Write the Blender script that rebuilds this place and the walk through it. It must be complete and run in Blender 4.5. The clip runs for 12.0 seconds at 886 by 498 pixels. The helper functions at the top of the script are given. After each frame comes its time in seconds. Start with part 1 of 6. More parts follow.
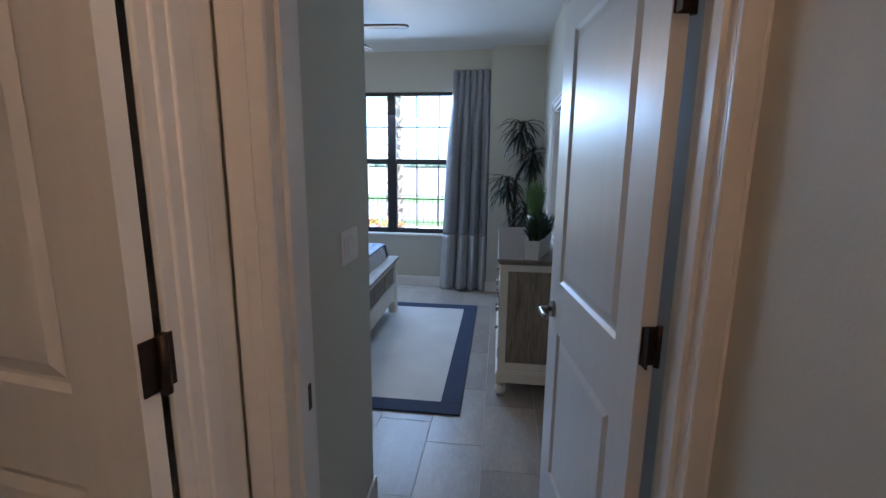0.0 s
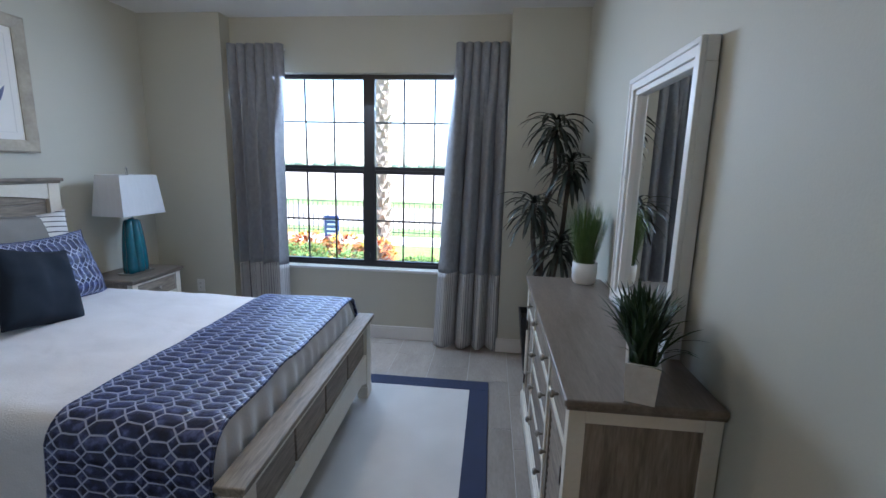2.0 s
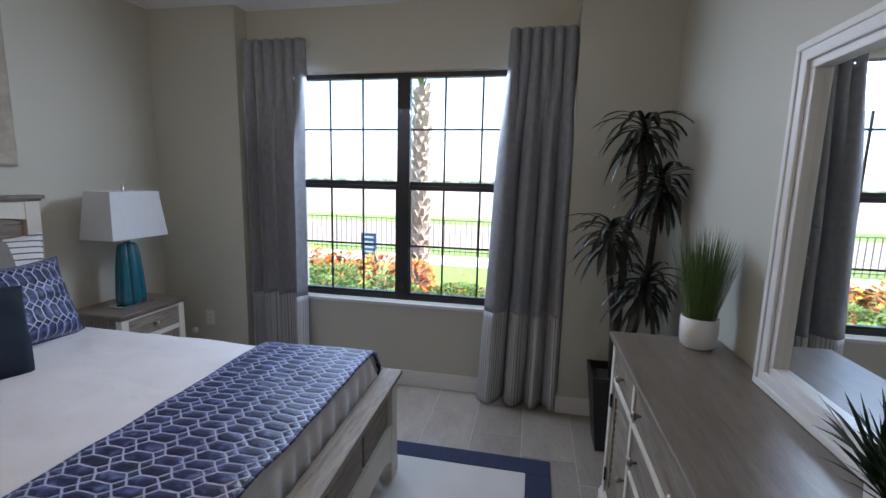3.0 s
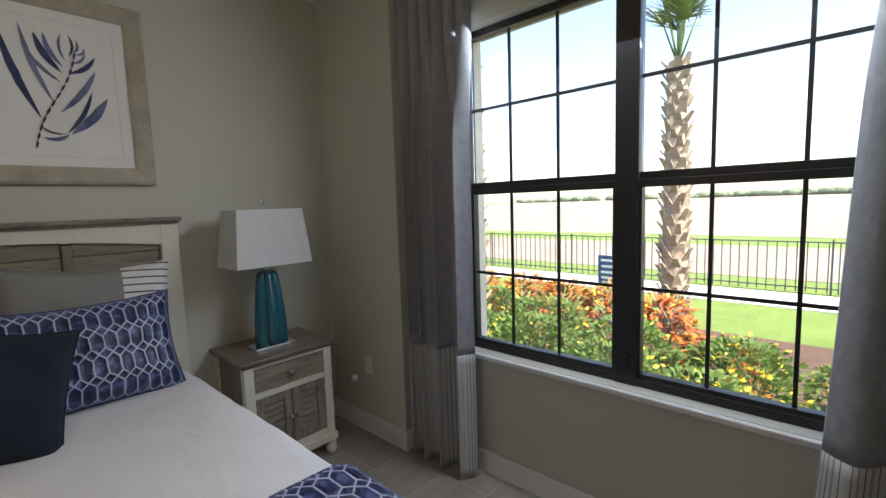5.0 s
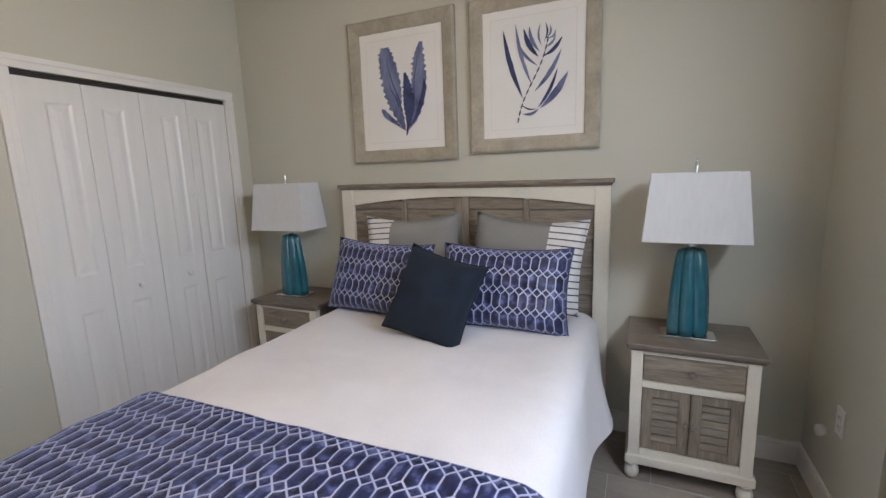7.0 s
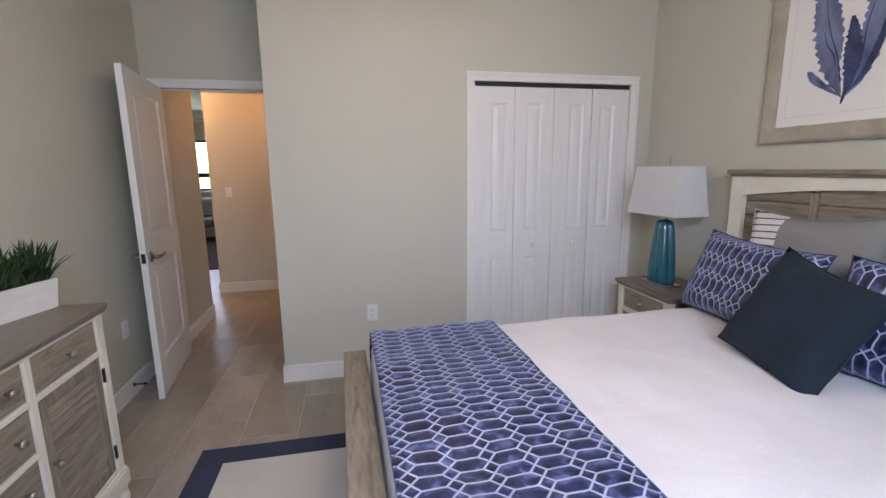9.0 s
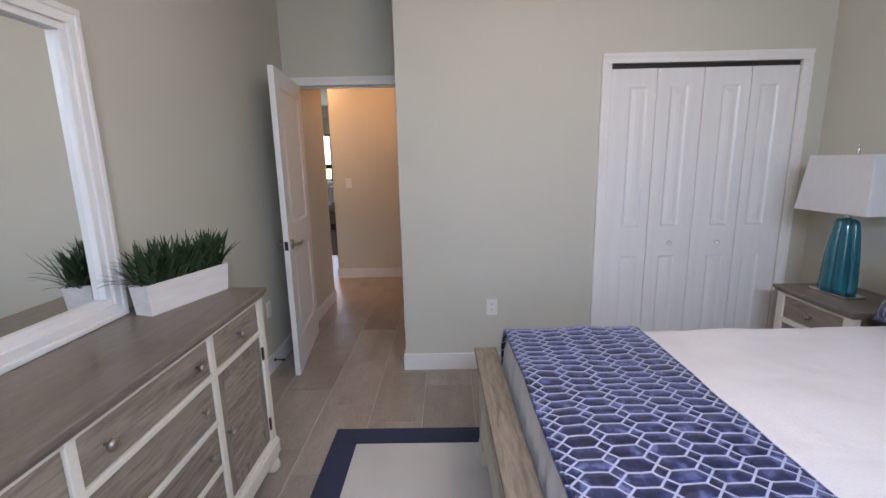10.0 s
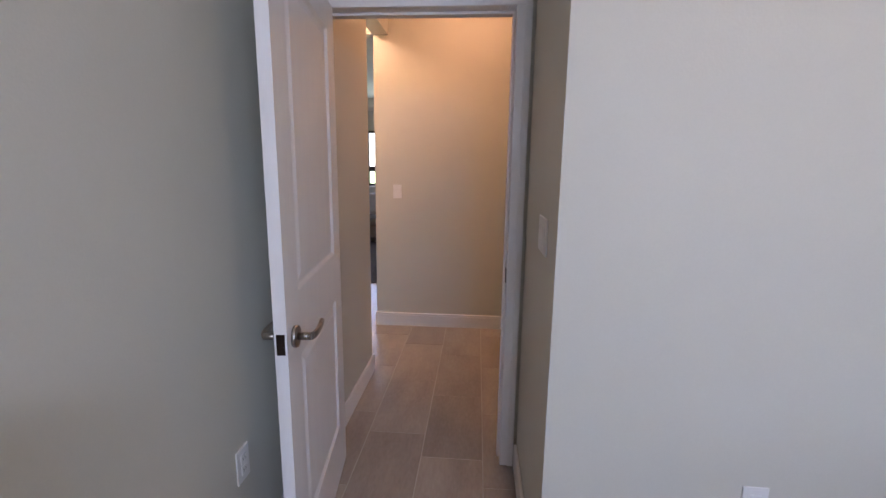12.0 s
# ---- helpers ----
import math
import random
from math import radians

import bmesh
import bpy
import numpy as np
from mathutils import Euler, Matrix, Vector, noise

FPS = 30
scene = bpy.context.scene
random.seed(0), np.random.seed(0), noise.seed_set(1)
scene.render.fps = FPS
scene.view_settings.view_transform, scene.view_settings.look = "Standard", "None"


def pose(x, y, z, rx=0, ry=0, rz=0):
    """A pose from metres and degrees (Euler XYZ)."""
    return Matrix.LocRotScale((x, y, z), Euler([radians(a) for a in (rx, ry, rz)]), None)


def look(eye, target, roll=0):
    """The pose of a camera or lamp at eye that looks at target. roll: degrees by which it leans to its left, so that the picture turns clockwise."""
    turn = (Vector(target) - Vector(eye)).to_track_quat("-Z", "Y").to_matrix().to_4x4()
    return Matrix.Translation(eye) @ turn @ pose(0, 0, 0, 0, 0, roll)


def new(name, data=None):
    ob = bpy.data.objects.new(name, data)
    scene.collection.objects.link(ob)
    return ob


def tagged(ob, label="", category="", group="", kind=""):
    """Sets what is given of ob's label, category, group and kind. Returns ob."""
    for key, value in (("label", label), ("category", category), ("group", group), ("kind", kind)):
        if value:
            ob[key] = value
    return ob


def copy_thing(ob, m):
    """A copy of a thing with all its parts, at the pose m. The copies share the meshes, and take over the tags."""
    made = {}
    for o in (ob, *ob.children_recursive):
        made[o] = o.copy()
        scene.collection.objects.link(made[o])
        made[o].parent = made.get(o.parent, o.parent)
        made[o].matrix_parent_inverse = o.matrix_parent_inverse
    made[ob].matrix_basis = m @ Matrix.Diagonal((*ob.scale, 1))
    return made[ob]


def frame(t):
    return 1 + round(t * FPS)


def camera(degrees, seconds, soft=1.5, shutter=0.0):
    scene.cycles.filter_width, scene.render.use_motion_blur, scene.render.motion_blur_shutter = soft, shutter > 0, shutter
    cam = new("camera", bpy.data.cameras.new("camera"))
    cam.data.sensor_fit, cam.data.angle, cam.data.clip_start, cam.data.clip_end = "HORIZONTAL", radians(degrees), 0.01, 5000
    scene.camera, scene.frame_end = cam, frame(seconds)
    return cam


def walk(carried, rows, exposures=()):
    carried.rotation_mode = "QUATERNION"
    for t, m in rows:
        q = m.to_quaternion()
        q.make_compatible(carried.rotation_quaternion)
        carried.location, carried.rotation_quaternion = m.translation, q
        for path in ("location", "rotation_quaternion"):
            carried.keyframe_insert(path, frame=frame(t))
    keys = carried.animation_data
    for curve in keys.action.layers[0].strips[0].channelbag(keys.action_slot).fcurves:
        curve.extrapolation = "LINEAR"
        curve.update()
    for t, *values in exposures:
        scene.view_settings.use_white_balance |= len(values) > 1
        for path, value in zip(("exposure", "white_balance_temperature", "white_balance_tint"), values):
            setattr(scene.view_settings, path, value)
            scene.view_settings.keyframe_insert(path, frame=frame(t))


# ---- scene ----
cam = camera(90.1, 12.0)
PATH = [
    (0, (0.335, -0.713, 1.474), (0.091, 1.237, 1.102), 0.6),
    (0.5, (0.304, -0.417, 1.479), (0.18, 1.542, 1.097), 1.1),
    (1, (0.274, -0.067, 1.507), (0.161, 1.892, 1.123), 1.4),
    (1.5, (0.184, 0.353, 1.51), (0.083, 2.316, 1.138), 1.1),
    (2, (0.107, 0.776, 1.553), (-0.100, 2.732, 1.189), 1.4),
    (2.5, (0.068, 1.13, 1.549), (-0.298, 3.069, 1.222), 1.7),
    (2.7, (0.039, 1.271, 1.554), (-0.341, 3.21, 1.242), 1.5),
    (4.3, (-0.243, 2.278, 1.477), (-0.981, 4.121, 1.237), -0.8),
    (4.5, (-0.246, 2.462, 1.474), (-1.148, 4.231, 1.242), -1.3),
    (5, (-0.282, 2.764, 1.442), (-1.635, 4.223, 1.236), -1.9),
    (5.5, (-0.345, 3.05, 1.45), (-2.049, 4.072, 1.226), -1.2),
    (6, (-0.35, 3.348, 1.52), (-2.297, 3.698, 1.226), -1.7),
    (6.5, (-0.267, 3.548, 1.471), (-2.227, 3.323, 1.141), -2.4),
    (6.6, (-0.273, 3.578, 1.476), (-2.216, 3.244, 1.137), -2.7),
    (7, (-0.37, 3.648, 1.474), (-2.167, 2.838, 1.136), -1.9),
    (7.5, (-0.528, 3.7, 1.445), (-2.013, 2.404, 1.107), -1.5),
    (7.7, (-0.571, 3.745, 1.44), (-1.901, 2.289, 1.104), -2.1),
    (9.3, (-0.679, 3.996, 1.445), (-0.913, 2.045, 1.077), -0.6),
    (9.5, (-0.642, 3.98, 1.442), (-0.785, 2.02, 1.068), -0.9),
    (10, (-0.486, 3.889, 1.46), (-0.462, 1.929, 1.064), -1.2),
    (10.4, (-0.322, 3.675, 1.467), (-0.244, 1.713, 1.083), -1.0),
    (10.5, (-0.286, 3.612, 1.461), (-0.188, 1.65, 1.085), -1.0),
    (11, (-0.162, 3.2, 1.438), (-0.013, 1.239, 1.071), -0.8),
    (11.5, (-0.041, 2.707, 1.413), (0.111, 0.744, 1.061), 1.1),
    (12, (0.045, 2.166, 1.413), (0.193, 0.205, 1.047), 0.7),
]
EXPOSURES = [(0.0, 2.6, 4840, 11), (1.0, 2.6, 4950, 8), (2.0, 2.65, 5350, 13), (2.7, 2.35, 5700, 17), (4.5, 2.15, 6600, 15), (5.0, 1.85, 6850, 15), (5.5, 1.6, 6900, 13), (6.0, 1.75, 6800, 11), (6.5, 2.3, 6850, 12), (7.0, 2.8, 6750, 19), (7.7, 3.08, 6700, 23), (9.5, 3.0, 6310, 23), (11.0, 3.05, 6060, 25), (12.0, 3.2, 5810, 28)]
walk(cam, [(t, look(eye, target, roll)) for t, eye, target, roll in PATH], EXPOSURES)


# ---- world, sun, exposure ----
SUN_EL, SUN_AZ = radians(56), radians(98)
world = bpy.data.worlds.new("sky")
scene.world = world
world.use_nodes = True
wn = world.node_tree.nodes
sky = wn.new("ShaderNodeTexSky")
sky.sky_type = "NISHITA"
sky.sun_disc = False
sky.sun_elevation, sky.sun_rotation = SUN_EL, SUN_AZ
sky.air_density, sky.dust_density = 1.0, 1.2
wn["Background"].inputs["Strength"].default_value = 0.15
world.node_tree.links.new(sky.outputs[0], wn["Background"].inputs["Color"])

sun_data = bpy.data.lights.new("sun", "SUN")
sun_data.energy, sun_data.angle, sun_data.color = 4.0, radians(0.6), (1.0, 0.95, 0.88)
sun = new("sun", sun_data)
sun_dir = Vector((math.sin(SUN_AZ) * math.cos(SUN_EL), math.cos(SUN_AZ) * math.cos(SUN_EL), math.sin(SUN_EL)))
sun.matrix_world = look(sun_dir * 60, (0, 0, 0))


def lamp(name, at, watts, colour, radius):
    d = bpy.data.lights.new(name, "POINT")
    d.energy, d.color, d.shadow_soft_size = watts, colour, radius
    o = new(name, d)
    o.location = at
    return o


sky_lamp = bpy.data.lights.new("window_skylight", "AREA")
sky_lamp.shape, sky_lamp.size, sky_lamp.size_y = "RECTANGLE", 1.62, 0.30
sky_lamp.energy, sky_lamp.color = 6.8, (0.74, 0.87, 1.0)
new("window_skylight", sky_lamp).matrix_world = look((-0.964, 4.54, 2.14), (-0.964, 3.0, 0.90))

far_lamp = bpy.data.lights.new("far_window_skylight", "AREA")
far_lamp.shape, far_lamp.size, far_lamp.size_y = "RECTANGLE", 2.0, 1.0
far_lamp.energy, far_lamp.color = 2.0, (0.92, 0.96, 1.0)
new("far_window_skylight", far_lamp).matrix_world = look((2.52, -6.98, 1.56), (2.52, -3.0, 1.3))

lamp("hall_bulb", (0.16, -1.00, 2.66), 1.3, (1.0, 0.48, 0.21), 0.06)
# unseen corridor lamp, added to brighten the hall storage door
lamp("corridor_fill", (1.42, -1.28, 2.66), 4.8, (1.0, 0.58, 0.30), 0.06)
lamp("fan_bulb", (-1.0, 2.6, 2.20), 2.3, (1.0, 0.72, 0.42), 0.07)


# ---- materials ----
def nodes_of(name):
    m = bpy.data.materials.new(name)
    m.use_nodes = True
    return m, m.node_tree.nodes, m.node_tree.links, m.node_tree.nodes["Principled BSDF"]


def see_through(n, l, p, col, amount):
    """Cloth thin enough to pass some light."""
    tr, mx = n.new("ShaderNodeBsdfTranslucent"), n.new("ShaderNodeMixShader")
    mx.inputs[0].default_value = amount
    l.new(col, tr.inputs["Color"])
    l.new(p.outputs[0], mx.inputs[1])
    l.new(tr.outputs[0], mx.inputs[2])
    l.new(mx.outputs[0], n["Material Output"].inputs["Surface"])


def paint(name, c1, c2, rough=0.6, scale=6.0, stretch=(1, 1, 1), bump=0.1, fine=60.0, metal=0.0, vary=0.0, sheen=0.0, dist=0.01, contrast=(0.3, 0.7), thin=0.0, warp=0.0):
    """A surface with colour drift at one scale, grain and relief at a finer one."""
    m, n, l, p = nodes_of(name)
    tc = n.new("ShaderNodeTexCoord")
    mp = n.new("ShaderNodeMapping")
    mp.inputs["Scale"].default_value = stretch
    l.new(tc.outputs["Object"], mp.inputs["Vector"])
    a = n.new("ShaderNodeTexNoise")
    a.inputs["Scale"].default_value, a.inputs["Detail"].default_value, a.inputs["Distortion"].default_value = scale, 6, warp
    b = n.new("ShaderNodeTexNoise")
    b.inputs["Scale"].default_value, b.inputs["Detail"].default_value = fine, 4
    vec = mp.outputs["Vector"]
    if vary:
        oi = n.new("ShaderNodeObjectInfo")
        add = n.new("ShaderNodeVectorMath")
        sc = n.new("ShaderNodeMath")
        sc.operation, sc.inputs[1].default_value = "MULTIPLY", 37.0
        l.new(oi.outputs["Random"], sc.inputs[0])
        l.new(vec, add.inputs[0])
        l.new(sc.outputs[0], add.inputs[1])
        vec = add.outputs[0]
    l.new(vec, a.inputs["Vector"])
    l.new(vec, b.inputs["Vector"])
    mixf = n.new("ShaderNodeMath")
    mixf.operation, mixf.inputs[1].default_value, mixf.inputs[2].default_value = "MULTIPLY_ADD", 0.35, 0.0
    l.new(b.outputs["Fac"], mixf.inputs[0])
    sub = n.new("ShaderNodeMath")
    sub.operation, sub.inputs[1].default_value = "MULTIPLY_ADD", 0.65
    l.new(a.outputs["Fac"], sub.inputs[0])
    l.new(mixf.outputs[0], sub.inputs[2])
    r = n.new("ShaderNodeValToRGB")
    r.color_ramp.elements[0].position, r.color_ramp.elements[1].position = contrast
    r.color_ramp.elements[0].color, r.color_ramp.elements[1].color = (*c1, 1), (*c2, 1)
    l.new(sub.outputs[0], r.inputs["Fac"])
    col = r.outputs["Color"]
    if vary:
        hv = n.new("ShaderNodeHueSaturation")
        ma = n.new("ShaderNodeMapRange")
        ma.inputs["To Min"].default_value, ma.inputs["To Max"].default_value = 1 - vary, 1 + vary
        l.new(oi.outputs["Random"], ma.inputs["Value"])
        l.new(ma.outputs[0], hv.inputs["Value"])
        l.new(col, hv.inputs["Color"])
        col = hv.outputs["Color"]
    l.new(col, p.inputs["Base Color"])
    rr = n.new("ShaderNodeMapRange")
    rr.inputs["To Min"].default_value, rr.inputs["To Max"].default_value = max(rough - 0.08, 0.02), min(rough + 0.08, 1)
    l.new(a.outputs["Fac"], rr.inputs["Value"])
    l.new(rr.outputs[0], p.inputs["Roughness"])
    p.inputs["Metallic"].default_value = metal
    if sheen:
        p.inputs["Sheen Weight"].default_value = sheen
    if bump:
        bp = n.new("ShaderNodeBump")
        bp.inputs["Strength"].default_value, bp.inputs["Distance"].default_value = bump, dist
        l.new(sub.outputs[0] if stretch != (1, 1, 1) else b.outputs["Fac"], bp.inputs["Height"])
        l.new(bp.outputs[0], p.inputs["Normal"])
    if thin:
        see_through(n, l, p, col, thin)
    return m


WALL = paint("wall_paint", (0.525, 0.52, 0.445), (0.565, 0.555, 0.48), 0.62, 1.5, bump=0.12, fine=160, dist=0.004)
CEIL = paint("ceiling_paint", (0.74, 0.74, 0.72), (0.80, 0.80, 0.78), 0.8, 2.0, bump=0.25, fine=90, dist=0.006)
TRIM = paint("trim_white", (0.74, 0.73, 0.71), (0.80, 0.79, 0.77), 0.38, 3.0, bump=0.03, fine=40, dist=0.003)
DOORW = paint("door_white", (0.72, 0.72, 0.71), (0.78, 0.78, 0.77), 0.34, 2.0, (12, 12, 1), bump=0.05, fine=30, dist=0.003)
TILE = paint("floor_tile", (0.22, 0.19, 0.16), (0.41, 0.365, 0.315), 0.36, 2.2, (3.5, 1, 1), bump=0.05, fine=24, vary=0.12, dist=0.003, contrast=(0.25, 0.75))
GROUT = paint("grout", (0.46, 0.44, 0.40), (0.54, 0.52, 0.48), 0.9, 20, bump=0.2, fine=200)
CREAM = paint("antique_cream", (0.66, 0.62, 0.52), (0.76, 0.72, 0.63), 0.5, 5.0, (1, 1, 1), bump=0.1, fine=70, dist=0.003)
GRAIN = {}
for axis, st in (("x", (1, 9, 9)), ("y", (9, 1, 9)), ("z", (9, 9, 1))):
    GRAIN[axis] = paint("driftwood_" + axis, (0.12, 0.095, 0.072), (0.325, 0.275, 0.218), 0.55, 4.5, st, bump=0.16, fine=16, vary=0.08, dist=0.004, contrast=(0.30, 0.66), warp=0.9)
TOPWOOD = paint("worn_grey_top", (0.12, 0.095, 0.075), (0.24, 0.20, 0.165), 0.34, 3.0, (7, 1, 7), bump=0.08, fine=18, dist=0.003, contrast=(0.3, 0.7), warp=0.6)
BLEACHED = paint("bleached_frame_wood", (0.30, 0.27, 0.21), (0.46, 0.42, 0.34), 0.6, 7.0, (3, 1.4, 1.4), bump=0.3, fine=30, vary=0.05, dist=0.004)
RUG = paint("cream_weave", (0.52, 0.50, 0.47), (0.64, 0.62, 0.585), 0.95, 3.0, bump=0.5, fine=420, sheen=0.2, dist=0.004)
RUGB = paint("navy_binding", (0.010, 0.016, 0.045), (0.022, 0.033, 0.085), 0.85, 8.0, bump=0.5, fine=300, sheen=0.1, dist=0.004)
SHEET = paint("white_coverlet", (0.66, 0.645, 0.655), (0.76, 0.745, 0.755), 0.9, 4.0, bump=0.45, fine=150, sheen=0.25, dist=0.003)

_sn, _sl = SHEET.node_tree.nodes, SHEET.node_tree.links
_cr, _cb = _sn.new("ShaderNodeTexNoise"), _sn.new("ShaderNodeBump")
_cr.inputs["Scale"].default_value, _cr.inputs["Detail"].default_value, _cr.inputs["Distortion"].default_value = 4.0, 2.0, 0.5
_cb.inputs["Strength"].default_value, _cb.inputs["Distance"].default_value = 0.35, 0.04
_sc = _sn.new("ShaderNodeTexCoord")
_sl.new(_sc.outputs["Object"], _cr.inputs["Vector"])
_sl.new(_cr.outputs["Fac"], _cb.inputs["Height"])
_sl.new(_cb.outputs[0], _sn["Bump"].inputs["Normal"])
NAVY = paint("navy_cotton", (0.004, 0.010, 0.021), (0.009, 0.018, 0.034), 0.95, 9.0, bump=0.4, fine=350, dist=0.003)
LINEN = paint("grey_linen", (0.24, 0.25, 0.27), (0.345, 0.358, 0.388), 0.95, 26.0, (1.5, 1.5, 0.9), bump=0.6, fine=150, sheen=0.2, dist=0.003, thin=0.08)
SHADE = paint("white_shade_fabric", (0.76, 0.77, 0.78), (0.82, 0.83, 0.84), 0.85, 10, (6, 6, 1), bump=0.15, fine=120, dist=0.002, thin=0.3)
BRONZE = paint("dark_bronze", (0.012, 0.011, 0.012), (0.022, 0.020, 0.021), 0.42, 10, bump=0.03, fine=80)
HINGE = paint("oil_rubbed_bronze", (0.03, 0.02, 0.016), (0.06, 0.04, 0.03), 0.4, 20, bump=0.05, metal=0.8)
NICKEL = paint("satin_nickel", (0.30, 0.275, 0.24), (0.42, 0.39, 0.35), 0.30, 30, bump=0.02, metal=1.0)
CHROME = paint("brushed_silver", (0.62, 0.63, 0.64), (0.72, 0.73, 0.74), 0.22, 30, (1, 12, 1), bump=0.02, metal=1.0)
PEWTER = paint("pewter_knob", (0.30, 0.27, 0.23), (0.42, 0.38, 0.33), 0.35, 30, bump=0.04, metal=0.9)
PLASTIC = paint("white_plastic", (0.70, 0.70, 0.68), (0.76, 0.76, 0.74), 0.4, 10, bump=0.0)
PLASTER = paint("whitewashed_wood", (0.62, 0.595, 0.56), (0.76, 0.74, 0.71), 0.6, 6, (1, 5, 5), bump=0.12, fine=20, dist=0.002)
CERAMIC = paint("white_ceramic", (0.70, 0.69, 0.67), (0.77, 0.76, 0.74), 0.45, 8, bump=0.05)
BLACKPOT = paint("black_pot", (0.010, 0.010, 0.011), (0.02, 0.02, 0.022), 0.4, 12, bump=0.05)
SOIL = paint("soil", (0.02, 0.015, 0.01), (0.06, 0.045, 0.03), 0.95, 40, bump=0.8, fine=120)
GRASSLEAF = paint("green_blade", (0.010, 0.026, 0.010), (0.038, 0.075, 0.022), 0.5, 25, bump=0.05, fine=60)
TALLGRASS = paint("tall_blade", (0.05, 0.10, 0.02), (0.12, 0.19, 0.05), 0.5, 25, bump=0.05)
DARKLEAF = paint("dracaena_leaf", (0.007, 0.012, 0.007), (0.020, 0.028, 0.016), 0.45, 20, bump=0.05)
BARK = paint("brown_trunk", (0.035, 0.025, 0.018), (0.09, 0.066, 0.05), 0.85, 20, (1, 1, 5), bump=0.6, fine=50)
FANB = paint("fan_blade_wood", (0.17, 0.14, 0.115), (0.26, 0.22, 0.185), 0.7, 6, (2, 2, 2), bump=0.05)
STUCCO = paint("cream_stucco", (0.62, 0.58, 0.50), (0.72, 0.68, 0.60), 0.9, 6, bump=0.5, fine=120)
LAWN = paint("lawn", (0.10, 0.17, 0.022), (0.18, 0.26, 0.05), 0.9, 3.0, bump=0.8, fine=90, dist=0.03)
SAND = paint("sandy_lot", (0.21, 0.17, 0.13), (0.29, 0.24, 0.19), 0.95, 0.4, bump=0.3, fine=8, dist=0.05)
CONCRETE = paint("concrete_walk", (0.50, 0.48, 0.45), (0.62, 0.60, 0.56), 0.9, 2.0, bump=0.3, fine=60)
MULCH = paint("bark_mulch", (0.06, 0.032, 0.02), (0.14, 0.08, 0.05), 0.95, 18, bump=0.9, fine=60, dist=0.03)
FENCE = paint("black_fence", (0.05, 0.05, 0.052), (0.08, 0.08, 0.082), 0.5, 10, bump=0.02)
SHRUBLEAF = paint("shrub_leaf", (0.075, 0.145, 0.030), (0.17, 0.26, 0.065), 0.8, 6, bump=0.05, fine=20, thin=0.3)
YELLOWLEAF = paint("yellow_leaf", (0.34, 0.30, 0.025), (0.52, 0.44, 0.04), 0.7, 6, bump=0.05)
FLOWER = paint("yellow_petal", (0.62, 0.42, 0.015), (0.75, 0.58, 0.03), 0.6, 9, bump=0.05)
REDLEAF = paint("croton_leaf", (0.20, 0.018, 0.009), (0.52, 0.17, 0.012), 0.6, 9, bump=0.05)
PALMBARK = paint("palm_boot", (0.20, 0.150, 0.105), (0.50, 0.41, 0.31), 0.9, 8, (1, 1, 3), bump=0.5, fine=40, dist=0.02)
PALMLEAF = paint("palm_leaf", (0.06, 0.12, 0.02), (0.13, 0.20, 0.035), 0.45, 4, bump=0.05)
SIGNBLUE = paint("sign_blue", (0.03, 0.05, 0.17), (0.045, 0.07, 0.21), 0.5, 6, bump=0.02)
SIGNWHITE = paint("sign_white", (0.70, 0.70, 0.70), (0.76, 0.76, 0.76), 0.5, 6, bump=0.0)
PAPER = paint("white_mat_board", (0.76, 0.75, 0.72), (0.80, 0.79, 0.765), 0.8, 5, bump=0.05, fine=200)
# paper greyed to stand for the thin shadow along the embossing
EMBOSS_SHADE = paint("emboss_line_shade", (0.66, 0.655, 0.64), (0.71, 0.705, 0.69), 0.8, 9, bump=0.0)
INK = paint("indigo_wash", (0.022, 0.03, 0.11), (0.26, 0.30, 0.46), 0.8, 11, (1, 1, 0.5), bump=0.0, fine=30, contrast=(0.25, 0.75))
INKDARK = paint("indigo_dark", (0.018, 0.02, 0.055), (0.06, 0.08, 0.2), 0.8, 14, bump=0.0, fine=40)
SOFAGREY = paint("grey_upholstery", (0.25, 0.235, 0.22), (0.34, 0.32, 0.30), 0.95, 10, bump=0.4, fine=200, sheen=0.2)
DARKRUG = paint("brown_shag", (0.055, 0.042, 0.038), (0.13, 0.105, 0.095), 0.98, 14, bump=1.0, fine=120, dist=0.02)
# black wood, and the painted shade of dresser and closet gaps
BLACKWOOD_GAPS = paint("black_wood_and_gap_shade", (0.012, 0.011, 0.010), (0.025, 0.022, 0.020), 0.4, 12, (6, 6, 1), bump=0.05)
# tree green paled: the haze of distance is mixed into the colour
TREELINE = paint("far_trees_hazed", (0.10, 0.14, 0.08), (0.20, 0.24, 0.16), 0.9, 0.4, bump=0.0, fine=2)


def teal_glass():
    m, n, l, p = nodes_of("teal_glass")
    tc, nz, r = n.new("ShaderNodeTexCoord"), n.new("ShaderNodeTexNoise"), n.new("ShaderNodeValToRGB")
    nz.inputs["Scale"].default_value = 9
    r.color_ramp.elements[0].color, r.color_ramp.elements[1].color = (0.003, 0.055, 0.085, 1), (0.014, 0.17, 0.225, 1)
    l.new(tc.outputs["Object"], nz.inputs["Vector"])
    l.new(nz.outputs["Fac"], r.inputs["Fac"])
    l.new(r.outputs["Color"], p.inputs["Base Color"])
    p.inputs["Roughness"].default_value = 0.16
    p.inputs["Coat Weight"].default_value = 0.6
    p.inputs["Coat Roughness"].default_value = 0.05
    return m


TEAL = teal_glass()


